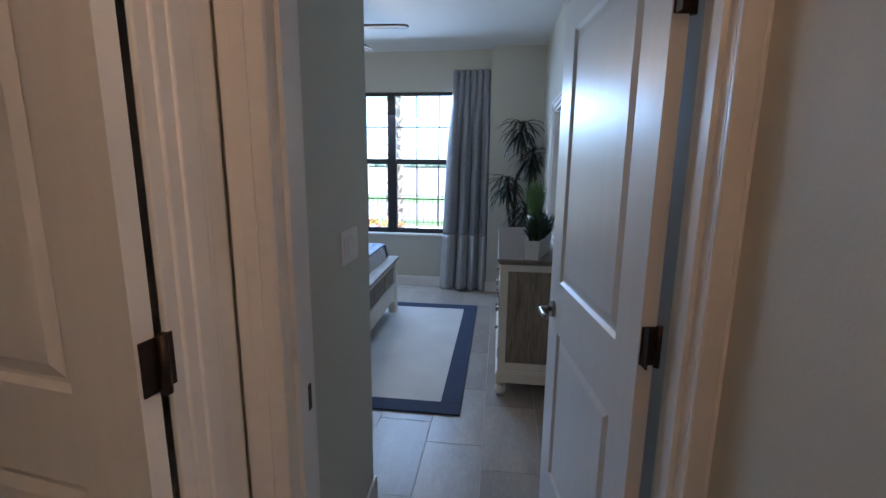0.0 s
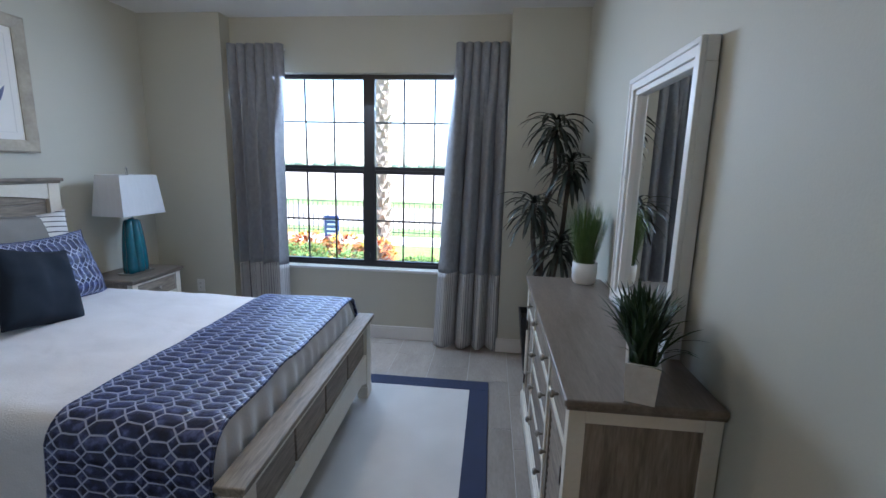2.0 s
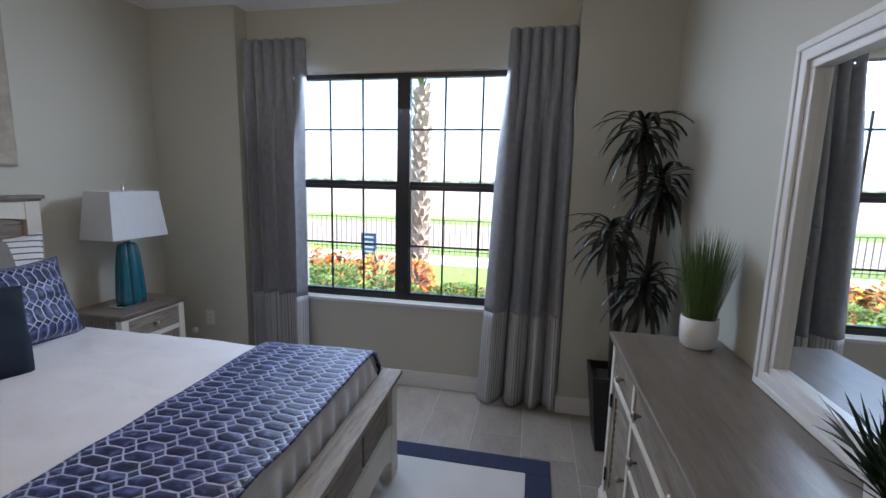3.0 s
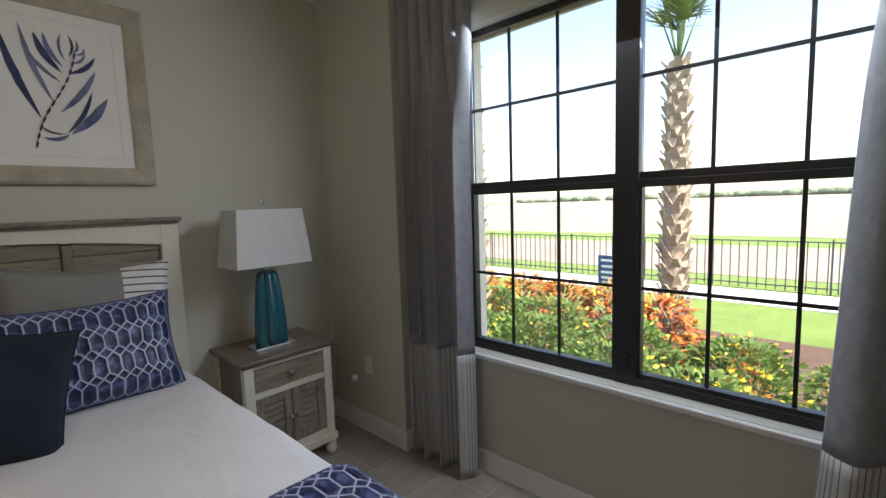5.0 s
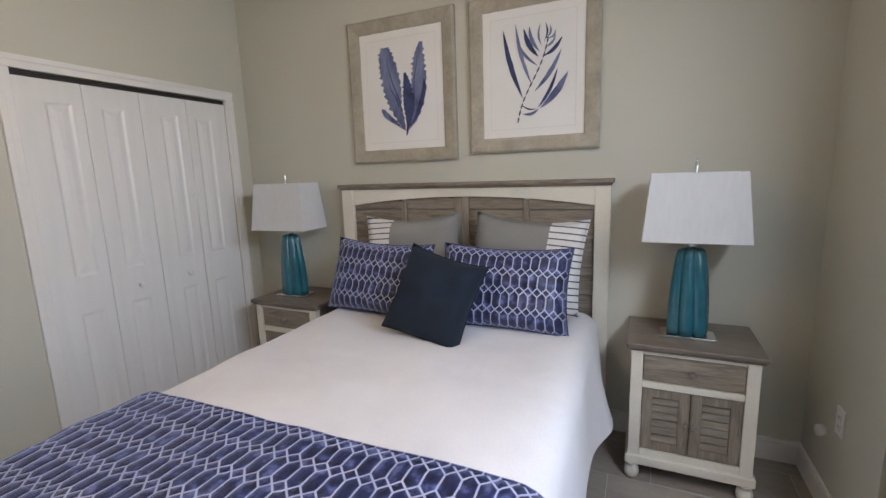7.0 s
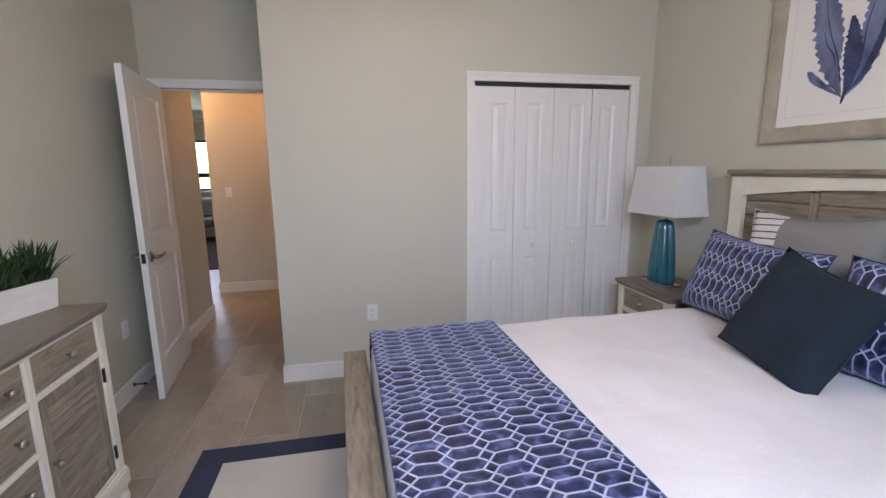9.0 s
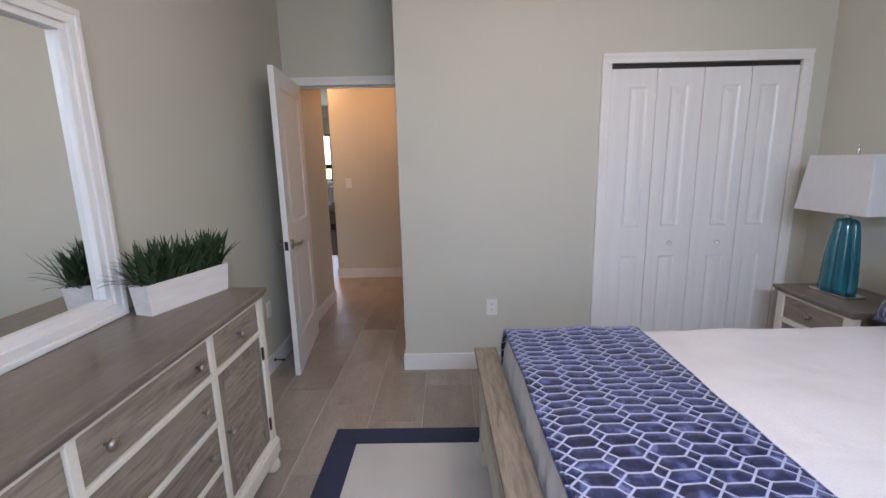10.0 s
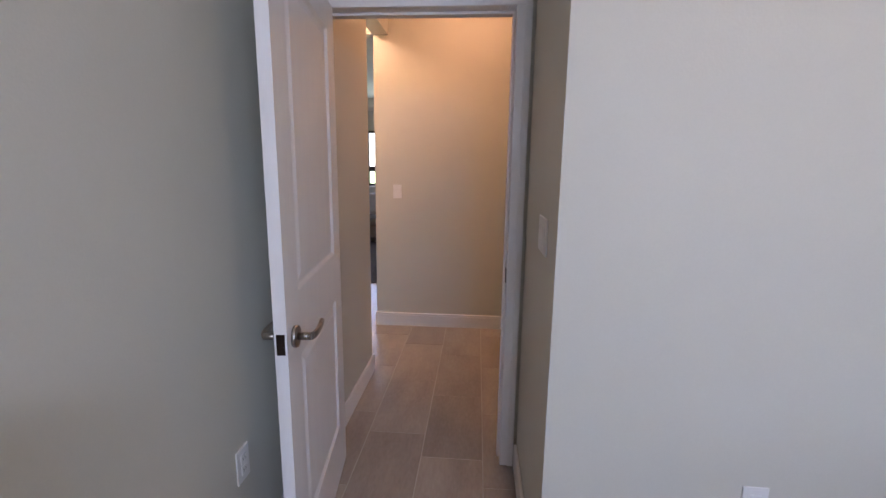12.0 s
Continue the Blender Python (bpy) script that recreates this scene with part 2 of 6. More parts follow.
def clear_glass():
    m, n, l, p = nodes_of("window_glass")
    p.inputs["Base Color"].default_value = (0.96, 0.98, 0.97, 1)
    p.inputs["Transmission Weight"].default_value = 1.0
    p.inputs["Roughness"].default_value = 0.0
    p.inputs["IOR"].default_value = 1.45
    return m


GLASS = clear_glass()
MIRROR, _n, _l, _p = nodes_of("mirror_silver")
_p.inputs["Base Color"].default_value, _p.inputs["Metallic"].default_value, _p.inputs["Roughness"].default_value = (0.90, 0.92, 0.91, 1), 1.0, 0.01
GLOBE, _n, _l, _p = nodes_of("lit_opal_glass")
_p.inputs["Base Color"].default_value = (0.9, 0.88, 0.82, 1)
_p.inputs["Emission Color"].default_value, _p.inputs["Emission Strength"].default_value = (1.0, 0.80, 0.58, 1), 0.6


def trellis(name, pitch, period, long_axis, short_axis):
    """Printed cloth: watery indigo cells in a net of pale lines, rows of drawn-out hexagons tip to tip with diamonds between."""
    m, n, l, p = nodes_of(name)
    tc, sep = n.new("ShaderNodeTexCoord"), n.new("ShaderNodeSeparateXYZ")
    wob = n.new("ShaderNodeTexNoise")
    wob.inputs["Scale"].default_value = 17
    l.new(tc.outputs["UV"], wob.inputs["Vector"])
    l.new(tc.outputs["UV"], sep.inputs[0])

    def op(kind, a, b=None, c=None):
        k = n.new("ShaderNodeMath")
        k.operation = kind
        for i, v in enumerate((a, b, c)):
            if v is None:
                continue
            if isinstance(v, (int, float)):
                k.inputs[i].default_value = v
            else:
                l.new(v, k.inputs[i])
        return k.outputs[0]

    w = op("MULTIPLY", op("SUBTRACT", wob.outputs["Fac"], 0.5), 0.0085)
    ax = op("PINGPONG", op("ADD", sep.outputs[short_axis], w), period / 2)
    ay = op("PINGPONG", op("ADD", sep.outputs[long_axis], op("MULTIPLY", w, 1.3)), pitch / 2)
    tip = 0.215 * pitch
    slope = 2 * tip / period
    slant = op("MULTIPLY", op("ABSOLUTE", op("SUBTRACT", op("MULTIPLY_ADD", ax, slope, ay), tip)), 1 / math.hypot(1, slope))
    upright = op("MAXIMUM", ax, op("SUBTRACT", tip, ay))
    near = op("MINIMUM", slant, upright)
    soft = n.new("ShaderNodeMapRange")
    soft.inputs["From Min"].default_value, soft.inputs["From Max"].default_value = 0.0036, 0.0021
    l.new(near, soft.inputs["Value"])

    wash = n.new("ShaderNodeTexNoise")
    wash.inputs["Scale"].default_value, wash.inputs["Detail"].default_value = 24, 3
    l.new(tc.outputs["UV"], wash.inputs["Vector"])
    ramp = n.new("ShaderNodeValToRGB")
    ramp.color_ramp.elements[0].position, ramp.color_ramp.elements[1].position = 0.36, 0.70
    ramp.color_ramp.elements[0].color, ramp.color_ramp.elements[1].color = (0.006, 0.008, 0.034, 1), (0.13, 0.155, 0.34, 1)
    mid = ramp.color_ramp.elements.new(0.54)
    mid.color = (0.019, 0.027, 0.098, 1)
    l.new(wash.outputs["Fac"], ramp.inputs["Fac"])
    mx = n.new("ShaderNodeMix")
    mx.data_type = "RGBA"
    mx.inputs[7].default_value = (0.42, 0.45, 0.60, 1)
    l.new(soft.outputs[0], mx.inputs[0])
    l.new(ramp.outputs["Color"], mx.inputs[6])
    l.new(mx.outputs[2], p.inputs["Base Color"])
    p.inputs["Roughness"].default_value = 0.38
    p.inputs["Sheen Weight"].default_value = 0.4
    p.inputs["Sheen Roughness"].default_value = 0.35
    p.inputs["Sheen Tint"].default_value = (0.45, 0.55, 1.0, 1)
    puff = n.new("ShaderNodeMapRange")
    puff.inputs["From Max"].default_value = 0.016
    puff.interpolation_type = "SMOOTHSTEP"
    l.new(near, puff.inputs["Value"])
    quilt = n.new("ShaderNodeBump")
    quilt.inputs["Strength"].default_value, quilt.inputs["Distance"].default_value = 0.55, 0.006
    l.new(op("MULTIPLY_ADD", wash.outputs["Fac"], 0.9, puff.outputs[0]), quilt.inputs["Height"])
    weave = n.new("ShaderNodeTexNoise")
    weave.inputs["Scale"].default_value = 400
    l.new(tc.outputs["UV"], weave.inputs["Vector"])
    bp = n.new("ShaderNodeBump")
    bp.inputs["Strength"].default_value, bp.inputs["Distance"].default_value = 0.3, 0.003
    l.new(weave.outputs["Fac"], bp.inputs["Height"])
    l.new(quilt.outputs[0], bp.inputs["Normal"])
    l.new(bp.outputs[0], p.inputs["Normal"])
    return m


RUNNER_CLOTH = trellis("trellis_runner", 0.104, 0.046, 0, 1)
SHAM_CLOTH = trellis("trellis_sham", 0.098, 0.0435, 1, 0)


def stripes(name, base, dark, period, axis, widths, uv=False, split=None, plain=None):
    """Woven stripes across one axis; with split, only beyond that place, the rest plain."""
    m, n, l, p = nodes_of(name)
    tc, sep = n.new("ShaderNodeTexCoord"), n.new("ShaderNodeSeparateXYZ")
    l.new(tc.outputs["UV" if uv else "Object"], sep.inputs[0])
    f = n.new("ShaderNodeMath")
    f.operation, f.inputs[1].default_value = "DIVIDE", period
    l.new(sep.outputs[axis], f.inputs[0])
    fr = n.new("ShaderNodeMath")
    fr.operation = "FRACT"
    l.new(f.outputs[0], fr.inputs[0])
    r = n.new("ShaderNodeValToRGB")
    r.color_ramp.interpolation = "CONSTANT"
    e = r.color_ramp.elements
    e[0].position, e[0].color = 0.0, (*base, 1)
    e[1].position, e[1].color = widths[0][0], (*widths[0][1], 1)
    for pos, c in widths[1:]:
        k = e.new(pos)
        k.color = (*c, 1)
    l.new(fr.outputs[0], r.inputs["Fac"])
    out = r.outputs["Color"]
    if split is not None:
        g = n.new("ShaderNodeMath")
        g.operation = "GREATER_THAN" if split[1] > 0 else "LESS_THAN"
        g.inputs[1].default_value = split[0]
        l.new(sep.outputs[split[2]], g.inputs[0])
        mx = n.new("ShaderNodeMix")
        mx.data_type = "RGBA"
        mx.inputs[6].default_value = (*plain, 1)
        l.new(g.outputs[0], mx.inputs[0])
        l.new(out, mx.inputs[7])
        out = mx.outputs[2]
    nz = n.new("ShaderNodeTexNoise")
    nz.inputs["Scale"].default_value = 200
    l.new(tc.outputs["Object"], nz.inputs["Vector"])
    hv = n.new("ShaderNodeHueSaturation")
    mr = n.new("ShaderNodeMapRange")
    mr.inputs["To Min"].default_value, mr.inputs["To Max"].default_value = 0.8, 1.15
    l.new(nz.outputs["Fac"], mr.inputs["Value"])
    l.new(mr.outputs[0], hv.inputs["Value"])
    l.new(out, hv.inputs["Color"])
    l.new(hv.outputs["Color"], p.inputs["Base Color"])
    p.inputs["Roughness"].default_value = 0.92
    bp = n.new("ShaderNodeBump")
    bp.inputs["Strength"].default_value, bp.inputs["Distance"].default_value = 0.3, 0.003
    l.new(nz.outputs["Fac"], bp.inputs["Height"])
    l.new(bp.outputs[0], p.inputs["Normal"])
    if uv:
        see_through(n, l, p, hv.outputs["Color"], 0.15)
    return m


OFFW, MIDG, CHAR = (0.60, 0.60, 0.60), (0.33, 0.33, 0.35), (0.07, 0.07, 0.085)
HEMCLOTH = stripes("striped_hem", OFFW, CHAR, 0.105, 0, [(0.16, CHAR), (0.19, OFFW), (0.34, MIDG), (0.42, OFFW), (0.55, CHAR), (0.58, OFFW), (0.70, MIDG), (0.75, OFFW), (0.86, CHAR), (0.885, OFFW)], uv=True)
EURO_L = stripes("grey_striped_end_a", (0.72, 0.71, 0.69), CHAR, 0.034, 2, [(0.80, CHAR)], split=(-0.12, -1, 0), plain=(0.24, 0.235, 0.225))
EURO_R = stripes("grey_striped_end_b", (0.72, 0.71, 0.69), CHAR, 0.034, 2, [(0.80, CHAR)], split=(0.12, 1, 0), plain=(0.24, 0.235, 0.225))


# ---- mesh helpers ----
def box(bm, lo, hi, bev=0.0, seg=2):
    r = bmesh.ops.create_cube(bm, size=1.0)
    vs = r["verts"]
    for v in vs:
        v.co = Vector([lo[i] + (v.co[i] + 0.5) * (hi[i] - lo[i]) for i in range(3)])
    if bev:
        es = list({e for v in vs for e in v.link_edges})
        bmesh.ops.bevel(bm, geom=es, offset=bev, segments=seg, affect="EDGES", profile=0.5)
    return bm


def boxes(*items):
    bm = bmesh.new()
    for it in items:
        box(bm, *it)
    return bm


def lathe(profile, centre=(0, 0, 0), seg=24, bm=None, wave=None, cap=True):
    """Turned shape: profile of (radius, z), closed at both ends."""
    bm = bm or bmesh.new()
    rings = []
    for r, z in profile:
        ring = []
        for i in range(seg):
            a = 2 * math.pi * i / seg
            k = wave(a, z) if wave else 1.0
            ring.append(bm.verts.new((centre[0] + r * k * math.cos(a), centre[1] + r * k * math.sin(a), centre[2] + z)))
        rings.append(ring)
    for a, b in zip(rings, rings[1:]):
        for i in range(seg):
            f = bm.faces.new((a[i], a[(i + 1) % seg], b[(i + 1) % seg], b[i]))
            f.smooth = True
    if cap:
        bm.faces.new(list(reversed(rings[0])))
        bm.faces.new(rings[-1])
    return bm


def tube(bm, p0, p1, r0, r1=None, seg=10):
    p0, p1 = Vector(p0), Vector(p1)
    r1 = r0 if r1 is None else r1
    q = (p1 - p0).to_track_quat("Z", "Y").to_matrix()
    rings = []
    for p, r in ((p0, r0), (p1, r1)):
        rings.append([bm.verts.new(p + q @ Vector((r * math.cos(2 * math.pi * i / seg), r * math.sin(2 * math.pi * i / seg), 0))) for i in range(seg)])
    for i in range(seg):
        bm.faces.new((rings[0][i], rings[0][(i + 1) % seg], rings[1][(i + 1) % seg], rings[1][i])).smooth = True
    bm.faces.new(list(reversed(rings[0])))
    bm.faces.new(rings[1])
    return bm


def mesh_of(name, bm, material):
    bmesh.ops.recalc_face_normals(bm, faces=bm.faces)
    me = bpy.data.meshes.new(name)
    bm.to_mesh(me)
    bm.free()
    me.materials.append(material)
    return me


def part(name, bm, material, parent, label=""):
    ob = new(name, mesh_of(name, bm, material))
    ob.parent = parent
    if label:
        ob["label"] = label
    return ob


def thing(name, m, label, category, group="", kind=""):
    ob = new(name)
    ob.empty_display_size = 0.1
    ob.matrix_basis = m
    return tagged(ob, label, category, group, kind)


def solid(name, bm, material, label, category, kind="", group="", m=None):
    ob = new(name, mesh_of(name, bm, material))
    if m is not None:
        ob.matrix_basis = m
    return tagged(ob, label, category, group, kind)


def blade(bm, root, direction, length, width, droop, n=4, fold=0.25):
    """One long arching leaf, folded along its middle."""
    d = Vector(direction).normalized()
    p = Vector(root)
    side = d.cross(Vector((0, 0, 1)))
    side = side.normalized() if side.length > 1e-3 else Vector((1, 0, 0))
    rows = []
    for i in range(n + 1):
        t = i / n
        w = width * 0.5 * (0.55 + 1.3 * t) * (1 - t) ** 0.6 if t < 1 else 0.0
        lift = Vector((0, 0, fold * w))
        if t < 1:
            rows.append((bm.verts.new(p - side * w + lift), bm.verts.new(p), bm.verts.new(p + side * w + lift)))
        else:
            rows.append((bm.verts.new(p),))
        d = (d + Vector((0, 0, -droop / n))).normalized()
        p = p + d * (length / n)
    for a, b in zip(rows, rows[1:]):
        if len(b) == 3:
            bm.faces.new((a[0], a[1], b[1], b[0]))
            bm.faces.new((a[1], a[2], b[2], b[1]))
        else:
            bm.faces.new((a[0], a[1], b[0]))
            bm.faces.new((a[1], a[2], b[0]))


# ---- setting: walls, floor, ceiling ----
CEIL_Z = 2.743
XW, XE, XEH = -2.87, 0.79, 0.747
XP = -0.173
YN, YPIER, YC = 4.55, 4.41, 0.966
WX0, WX1, WZ0, WZ1 = -1.812, -0.115, 0.65, 2.305
LO = -0.03


def wall(name, items, label, mat=WALL):
    return solid(name, boxes(*items), mat, label, "wall", "structure")


def pierced(x0, x1, y0, y1, ox0, ox1, oz0, oz1, top=CEIL_Z):
    """Boxes of a wall along x with one opening."""
    out = [((x0, y0, LO), (ox0, y1, top)), ((ox1, y0, LO), (x1, y1, top)), ((ox0, y0, oz1), (ox1, y1, top))]
    if oz0 > 0:
        out.append(((ox0, y0, LO), (ox1, y1, oz0)))
    return out


wall("wall_north", pierced(-3.0, 0.92, YN, 4.66, WX0, WX1, WZ0, WZ1), "greige painted bedroom wall with a wide window opening")
wall("wall_north_outer", pierced(-3.3, 5.0, 4.66, 4.77, WX0, WX1, WZ0 - 0.01, WZ1, 3.0), "cream stucco outer wall around the window", STUCCO)
wall("wall_pier_west", [((XW, YPIER, LO), (-2.15, YN, CEIL_Z))], "greige wall pier beside the window curtain")
wall("wall_pier_east", [((0.21, YPIER, LO), (XE, YN, CEIL_Z))], "greige wall pier behind the tall potted plant")
wall("wall_west", [((XW - 0.13, 0.10, LO), (XW, YN, CEIL_Z))], "greige painted wall behind the bed")
wall("wall_hall_east", [((XEH, -0.69, LO), (XE + 0.13, 0.105, CEIL_Z))], "greige hallway wall beside the bedroom door")
wall("wall_east", [((XE, 0.105, LO), (XE + 0.13, YN, CEIL_Z))], "greige painted wall behind the dresser")
CX0, CX1, CZ = -2.69, -1.52, 2.02
wall("wall_closet", pierced(XW, -0.28, 0.865, YC, CX0, CX1, 0, CZ), "greige wall with the closet opening")
wall("wall_passage", [((-0.28, 0.225, LO), (XP, YC, CEIL_Z))], "greige side wall of the short entry passage")
wall("wall_closet_back", [((XW, 0.10, LO), (-0.32, 0.22, CEIL_Z))], "plain back wall of the closet")
DX0, DX1, DZ = -0.095, 0.705, 2.05
wall("wall_door", pierced(-0.32, XE, 0.105, 0.225, DX0 - 0.02, DX1 + 0.02, 0, DZ + 0.02), "greige wall around the bedroom doorway")
HX, HY = -0.20, -1.606
wall("wall_hall_west", [((HX - 0.12, HY, LO), (HX, -0.93, CEIL_Z)), ((HX - 0.12, -0.022, LO), (HX, 0.105, CEIL_Z)), ((HX - 0.12, -0.93, 2.06), (HX, -0.022, CEIL_Z))], "greige hallway wall with a storage door")
wall("wall_hall_cupboard", [((-1.1, -1.73, LO), (-1.0, 0.105, CEIL_Z)), ((-1.0, -1.0, LO), (-0.32, -0.95, CEIL_Z)), ((-1.0, 0.0, LO), (-0.32, 0.1, CEIL_Z))], "plain inner walls of the hall cupboard")
wall("wall_hall_south", [((-1.0, HY - 0.12, LO), (0.918, HY, CEIL_Z))], "greige end wall of the hallway with a light switch")
wall("wall_hall_header", [((0.918, HY - 0.12, 2.46), (4.6, HY, CEIL_Z))], "dropped header over the opening to the far room")
wall("wall_hall_beam", [((0.795, HY, 2.45), (XE + 0.13, -0.82, CEIL_Z))], "greige dropped beam over the corridor entrance")
wall("wall_corridor_north", [((XE + 0.13, -0.82, LO), (4.7, -0.69, CEIL_Z))], "greige corridor wall")
wall("wall_far_east", [((4.6, -7.3, LO), (4.72, -0.82, CEIL_Z))], "greige wall of the far room")
wall("wall_far_west", [((0.2, -7.3, LO), (0.32, HY - 0.12, CEIL_Z))], "greige side wall of the far room")
FX0, FX1, FZ0, FZ1 = 1.45, 3.6, 1.0, 2.12
wall("wall_far_south", pierced(0.2, 4.72, -7.2, -7.0, FX0, FX1, FZ0, FZ1), "greige wall of the far room with a window")
solid("ceiling", boxes(((-3.3, -7.4, CEIL_Z), (5.0, 4.9, 3.0))), CEIL, "white textured ceiling", "ceiling", "structure")


def baseboard(name, runs):
    """runs: (x0, y0, x1, y1) boxes on plan."""
    bm = bmesh.new()
    for x0, y0, x1, y1 in runs:
        box(bm, (x0, y0, 0), (x1, y1, 0.098))
        dx, dy = x1 - x0, y1 - y0
        box(bm, (x0, y0, 0.098), (x1, y1, 0.120), 0.005, 2)
    return solid(name, bm, TRIM, "white painted baseboard along the wall", "baseboard", "structure")


T = 0.014
baseboard("baseboard_north", [(-2.15, YN - T, 0.21, YN)])
baseboard("baseboard_pier_west", [(XW + T, YPIER - T, -2.15, YPIER), (-2.15, YPIER - T, -2.15 + T, YN - T)])
baseboard("baseboard_pier_east", [(0.21, YPIER - T, XE - T, YPIER), (0.21 - T, YPIER - T, 0.21, YN - T)])
baseboard("baseboard_west", [(XW, YC + T, XW + T, YPIER)])
baseboard("baseboard_east", [(XE - T, 0.245, XE, YPIER - T)])
baseboard("baseboard_closet", [(-1.475, YC, XP, YC + T)])
baseboard("baseboard_passage", [(XP, 0.245, XP + T, YC + T)])
baseboard("baseboard_hall_east", [(XEH - T, -0.69 - T, XEH, 0.085), (XEH, -0.69 - T, XE + 0.13, -0.69)])
baseboard("baseboard_hall_south", [(HX, HY, 0.918, HY + T), (0.918, HY - 0.12, 0.918 + T, HY + T)])


def casing(name, x0, x1, z, y, depth, width=0.07, sides=(True, True)):
    """Door trim round an opening in a wall along x, on the face at y; two steps deep."""
    bm = bmesh.new()
    s = 1 if depth > 0 else -1
    lo, hi = sorted((y, y + depth))
    lo2, hi2 = sorted((y + depth, y + depth * 1.35))
    if sides[0]:
        box(bm, (x0 - width, lo, 0), (x0, hi, z), 0.003)
        box(bm, (x0 - width, lo2, 0), (x0 - width * 0.55, hi2, z), 0.002)
    if sides[1]:
        box(bm, (x1, lo, 0), (x1 + width, hi, z), 0.003)
        box(bm, (x1 + width * 0.55, lo2, 0), (x1 + width, hi2, z), 0.002)
    box(bm, (x0 - width, lo, z), (x1 + width, hi, z + width), 0.003)
    box(bm, (x0 - width, lo2, z + width * 0.55), (x1 + width, hi2, z + width), 0.002)
    return solid(name, bm, TRIM, "white painted door casing with a stepped edge", "trim", "structure")


casing("trim_bedroom_door", DX0, DX1, DZ, 0.225, 0.016, 0.062)
casing("trim_bedroom_door_hall", DX0, DX1, DZ, 0.105, -0.014, 0.064)
solid("trim_jamb_extension", boxes(((-0.186, 0.089, 0), (DX0 - 0.064, 0.105, 2.1), 0.002)), TRIM, "white filler strip beside the door casing", "trim", "structure")
casing("trim_closet", CX0, CX1, CZ, YC, 0.016, 0.06)
jamb = boxes(((DX0 - 0.02, 0.105, 0), (DX0, 0.225, DZ + 0.02)), ((DX1, 0.105, 0), (DX1 + 0.02, 0.225, DZ + 0.02)), ((DX0, 0.105, DZ), (DX1, 0.225, DZ + 0.02)),
             ((DX0, 0.135, 0), (DX0 + 0.011, 0.175, DZ)), ((DX1 - 0.011, 0.135, 0), (DX1, 0.175, DZ)), ((DX0 + 0.011, 0.135, DZ - 0.011), (DX1 - 0.011, 0.175, DZ)))
solid("door_jamb", jamb, TRIM, "white painted door lining with a stop bead", "door jamb", "structure")
solid("strike_plate", boxes(((DX0, 0.178, 0.90), (DX0 + 0.003, 0.212, 0.965), 0.001)), HINGE, "dark bronze strike plate on the door jamb", "strike plate")
# hall storage door trim, on the wall along y
trim2 = boxes(((HX, -0.099, 0), (HX + 0.012, 0.082, 2.06), 0.003), ((HX, -0.070, 0), (HX + 0.018, 0.030, 2.06), 0.004), ((HX, -0.040, 0), (HX + 0.023, 0.010, 2.06), 0.004), ((HX, -1.0, 0), (HX + 0.016, -0.93, 2.06), 0.003),
              ((HX, -1.0, 2.06), (HX + 0.016, -0.020, 2.13), 0.003))
solid("trim_hall_door", trim2, TRIM, "white painted casing round the hall storage door", "trim", "structure")


# ---- doors ----
def panel_leaf(w, h, t, panels, deep=0.009):
    """Moulded leaf from x=0 to w, y=0 to t: frame with recessed, raised-field panels on both faces."""
    bm = bmesh.new()
    xs = sorted({0.0, w, *[p[0] for p in panels], *[p[1] for p in panels]})
    zs = sorted({0.0, h, *[p[2] for p in panels], *[p[3] for p in panels]})
    for i in range(len(xs) - 1):
        for j in range(len(zs) - 1):
            cx, cz = (xs[i] + xs[i + 1]) / 2, (zs[j] + zs[j + 1]) / 2
            if not any(p[0] < cx < p[1] and p[2] < cz < p[3] for p in panels):
                box(bm, (xs[i], 0, zs[j]), (xs[i + 1], t, zs[j + 1]))
    for x0, x1, z0, z1 in panels:
        box(bm, (x0, t * 0.3, z0), (x1, t * 0.7, z1))
        for yface, s in ((0.0, 1), (t, -1)):
            rings = []
            for inset, depth in ((0.0, 0.0), (0.012, deep), (0.020, deep), (0.045, 0.002)):
                y = yface + s * depth
                rings.append([bm.verts.new((x0 + inset, y, z0 + inset)), bm.verts.new((x1 - inset, y, z0 + inset)),
                              bm.verts.new((x1 - inset, y, z1 - inset)), bm.verts.new((x0 + inset, y, z1 - inset))])
            for a, b in zip(rings, rings[1:]):
                for k in range(4):
                    bm.faces.new((a[k], a[(k + 1) % 4], b[(k + 1) % 4], b[k]))
            bm.faces.new(rings[-1])
    return bm


def lever(parent, x, z, y, s, toward):
    """Lever handle on the face at y; s is the way out of the face, toward the way the lever points."""
    bm = bmesh.new()
    tube(bm, (x, y, z), (x, y + s * 0.012, z), 0.032, seg=24)
    tube(bm, (x, y + s * 0.012, z), (x, y + s * 0.05, z), 0.011, seg=14)
    pts = [(0.0, 0.050, 0.0), (0.012, 0.056, 0.001), (0.040, 0.058, 0.001), (0.085, 0.057, 0.002), (0.118, 0.054, 0.004)]
    rings = []
    for dx, dy, dz in pts:
        hgt, thk = 0.0125 - 0.02 * dx, 0.0075
        rings.append([bm.verts.new((x + toward * dx, y + s * dy + s * thk * math.sin(k * math.pi / 5), z + dz + hgt * math.cos(k * math.pi / 5))) for k in range(10)])
    for ra, rb in zip(rings, rings[1:]):
        for k in range(10):
            bm.faces.new((ra[k], ra[(k + 1) % 10], rb[(k + 1) % 10], rb[k])).smooth = True
    bm.faces.new(list(reversed(rings[0])))
    bm.faces.new(rings[-1])
    return part("door_handle", bm, NICKEL, parent, "satin nickel lever handle")


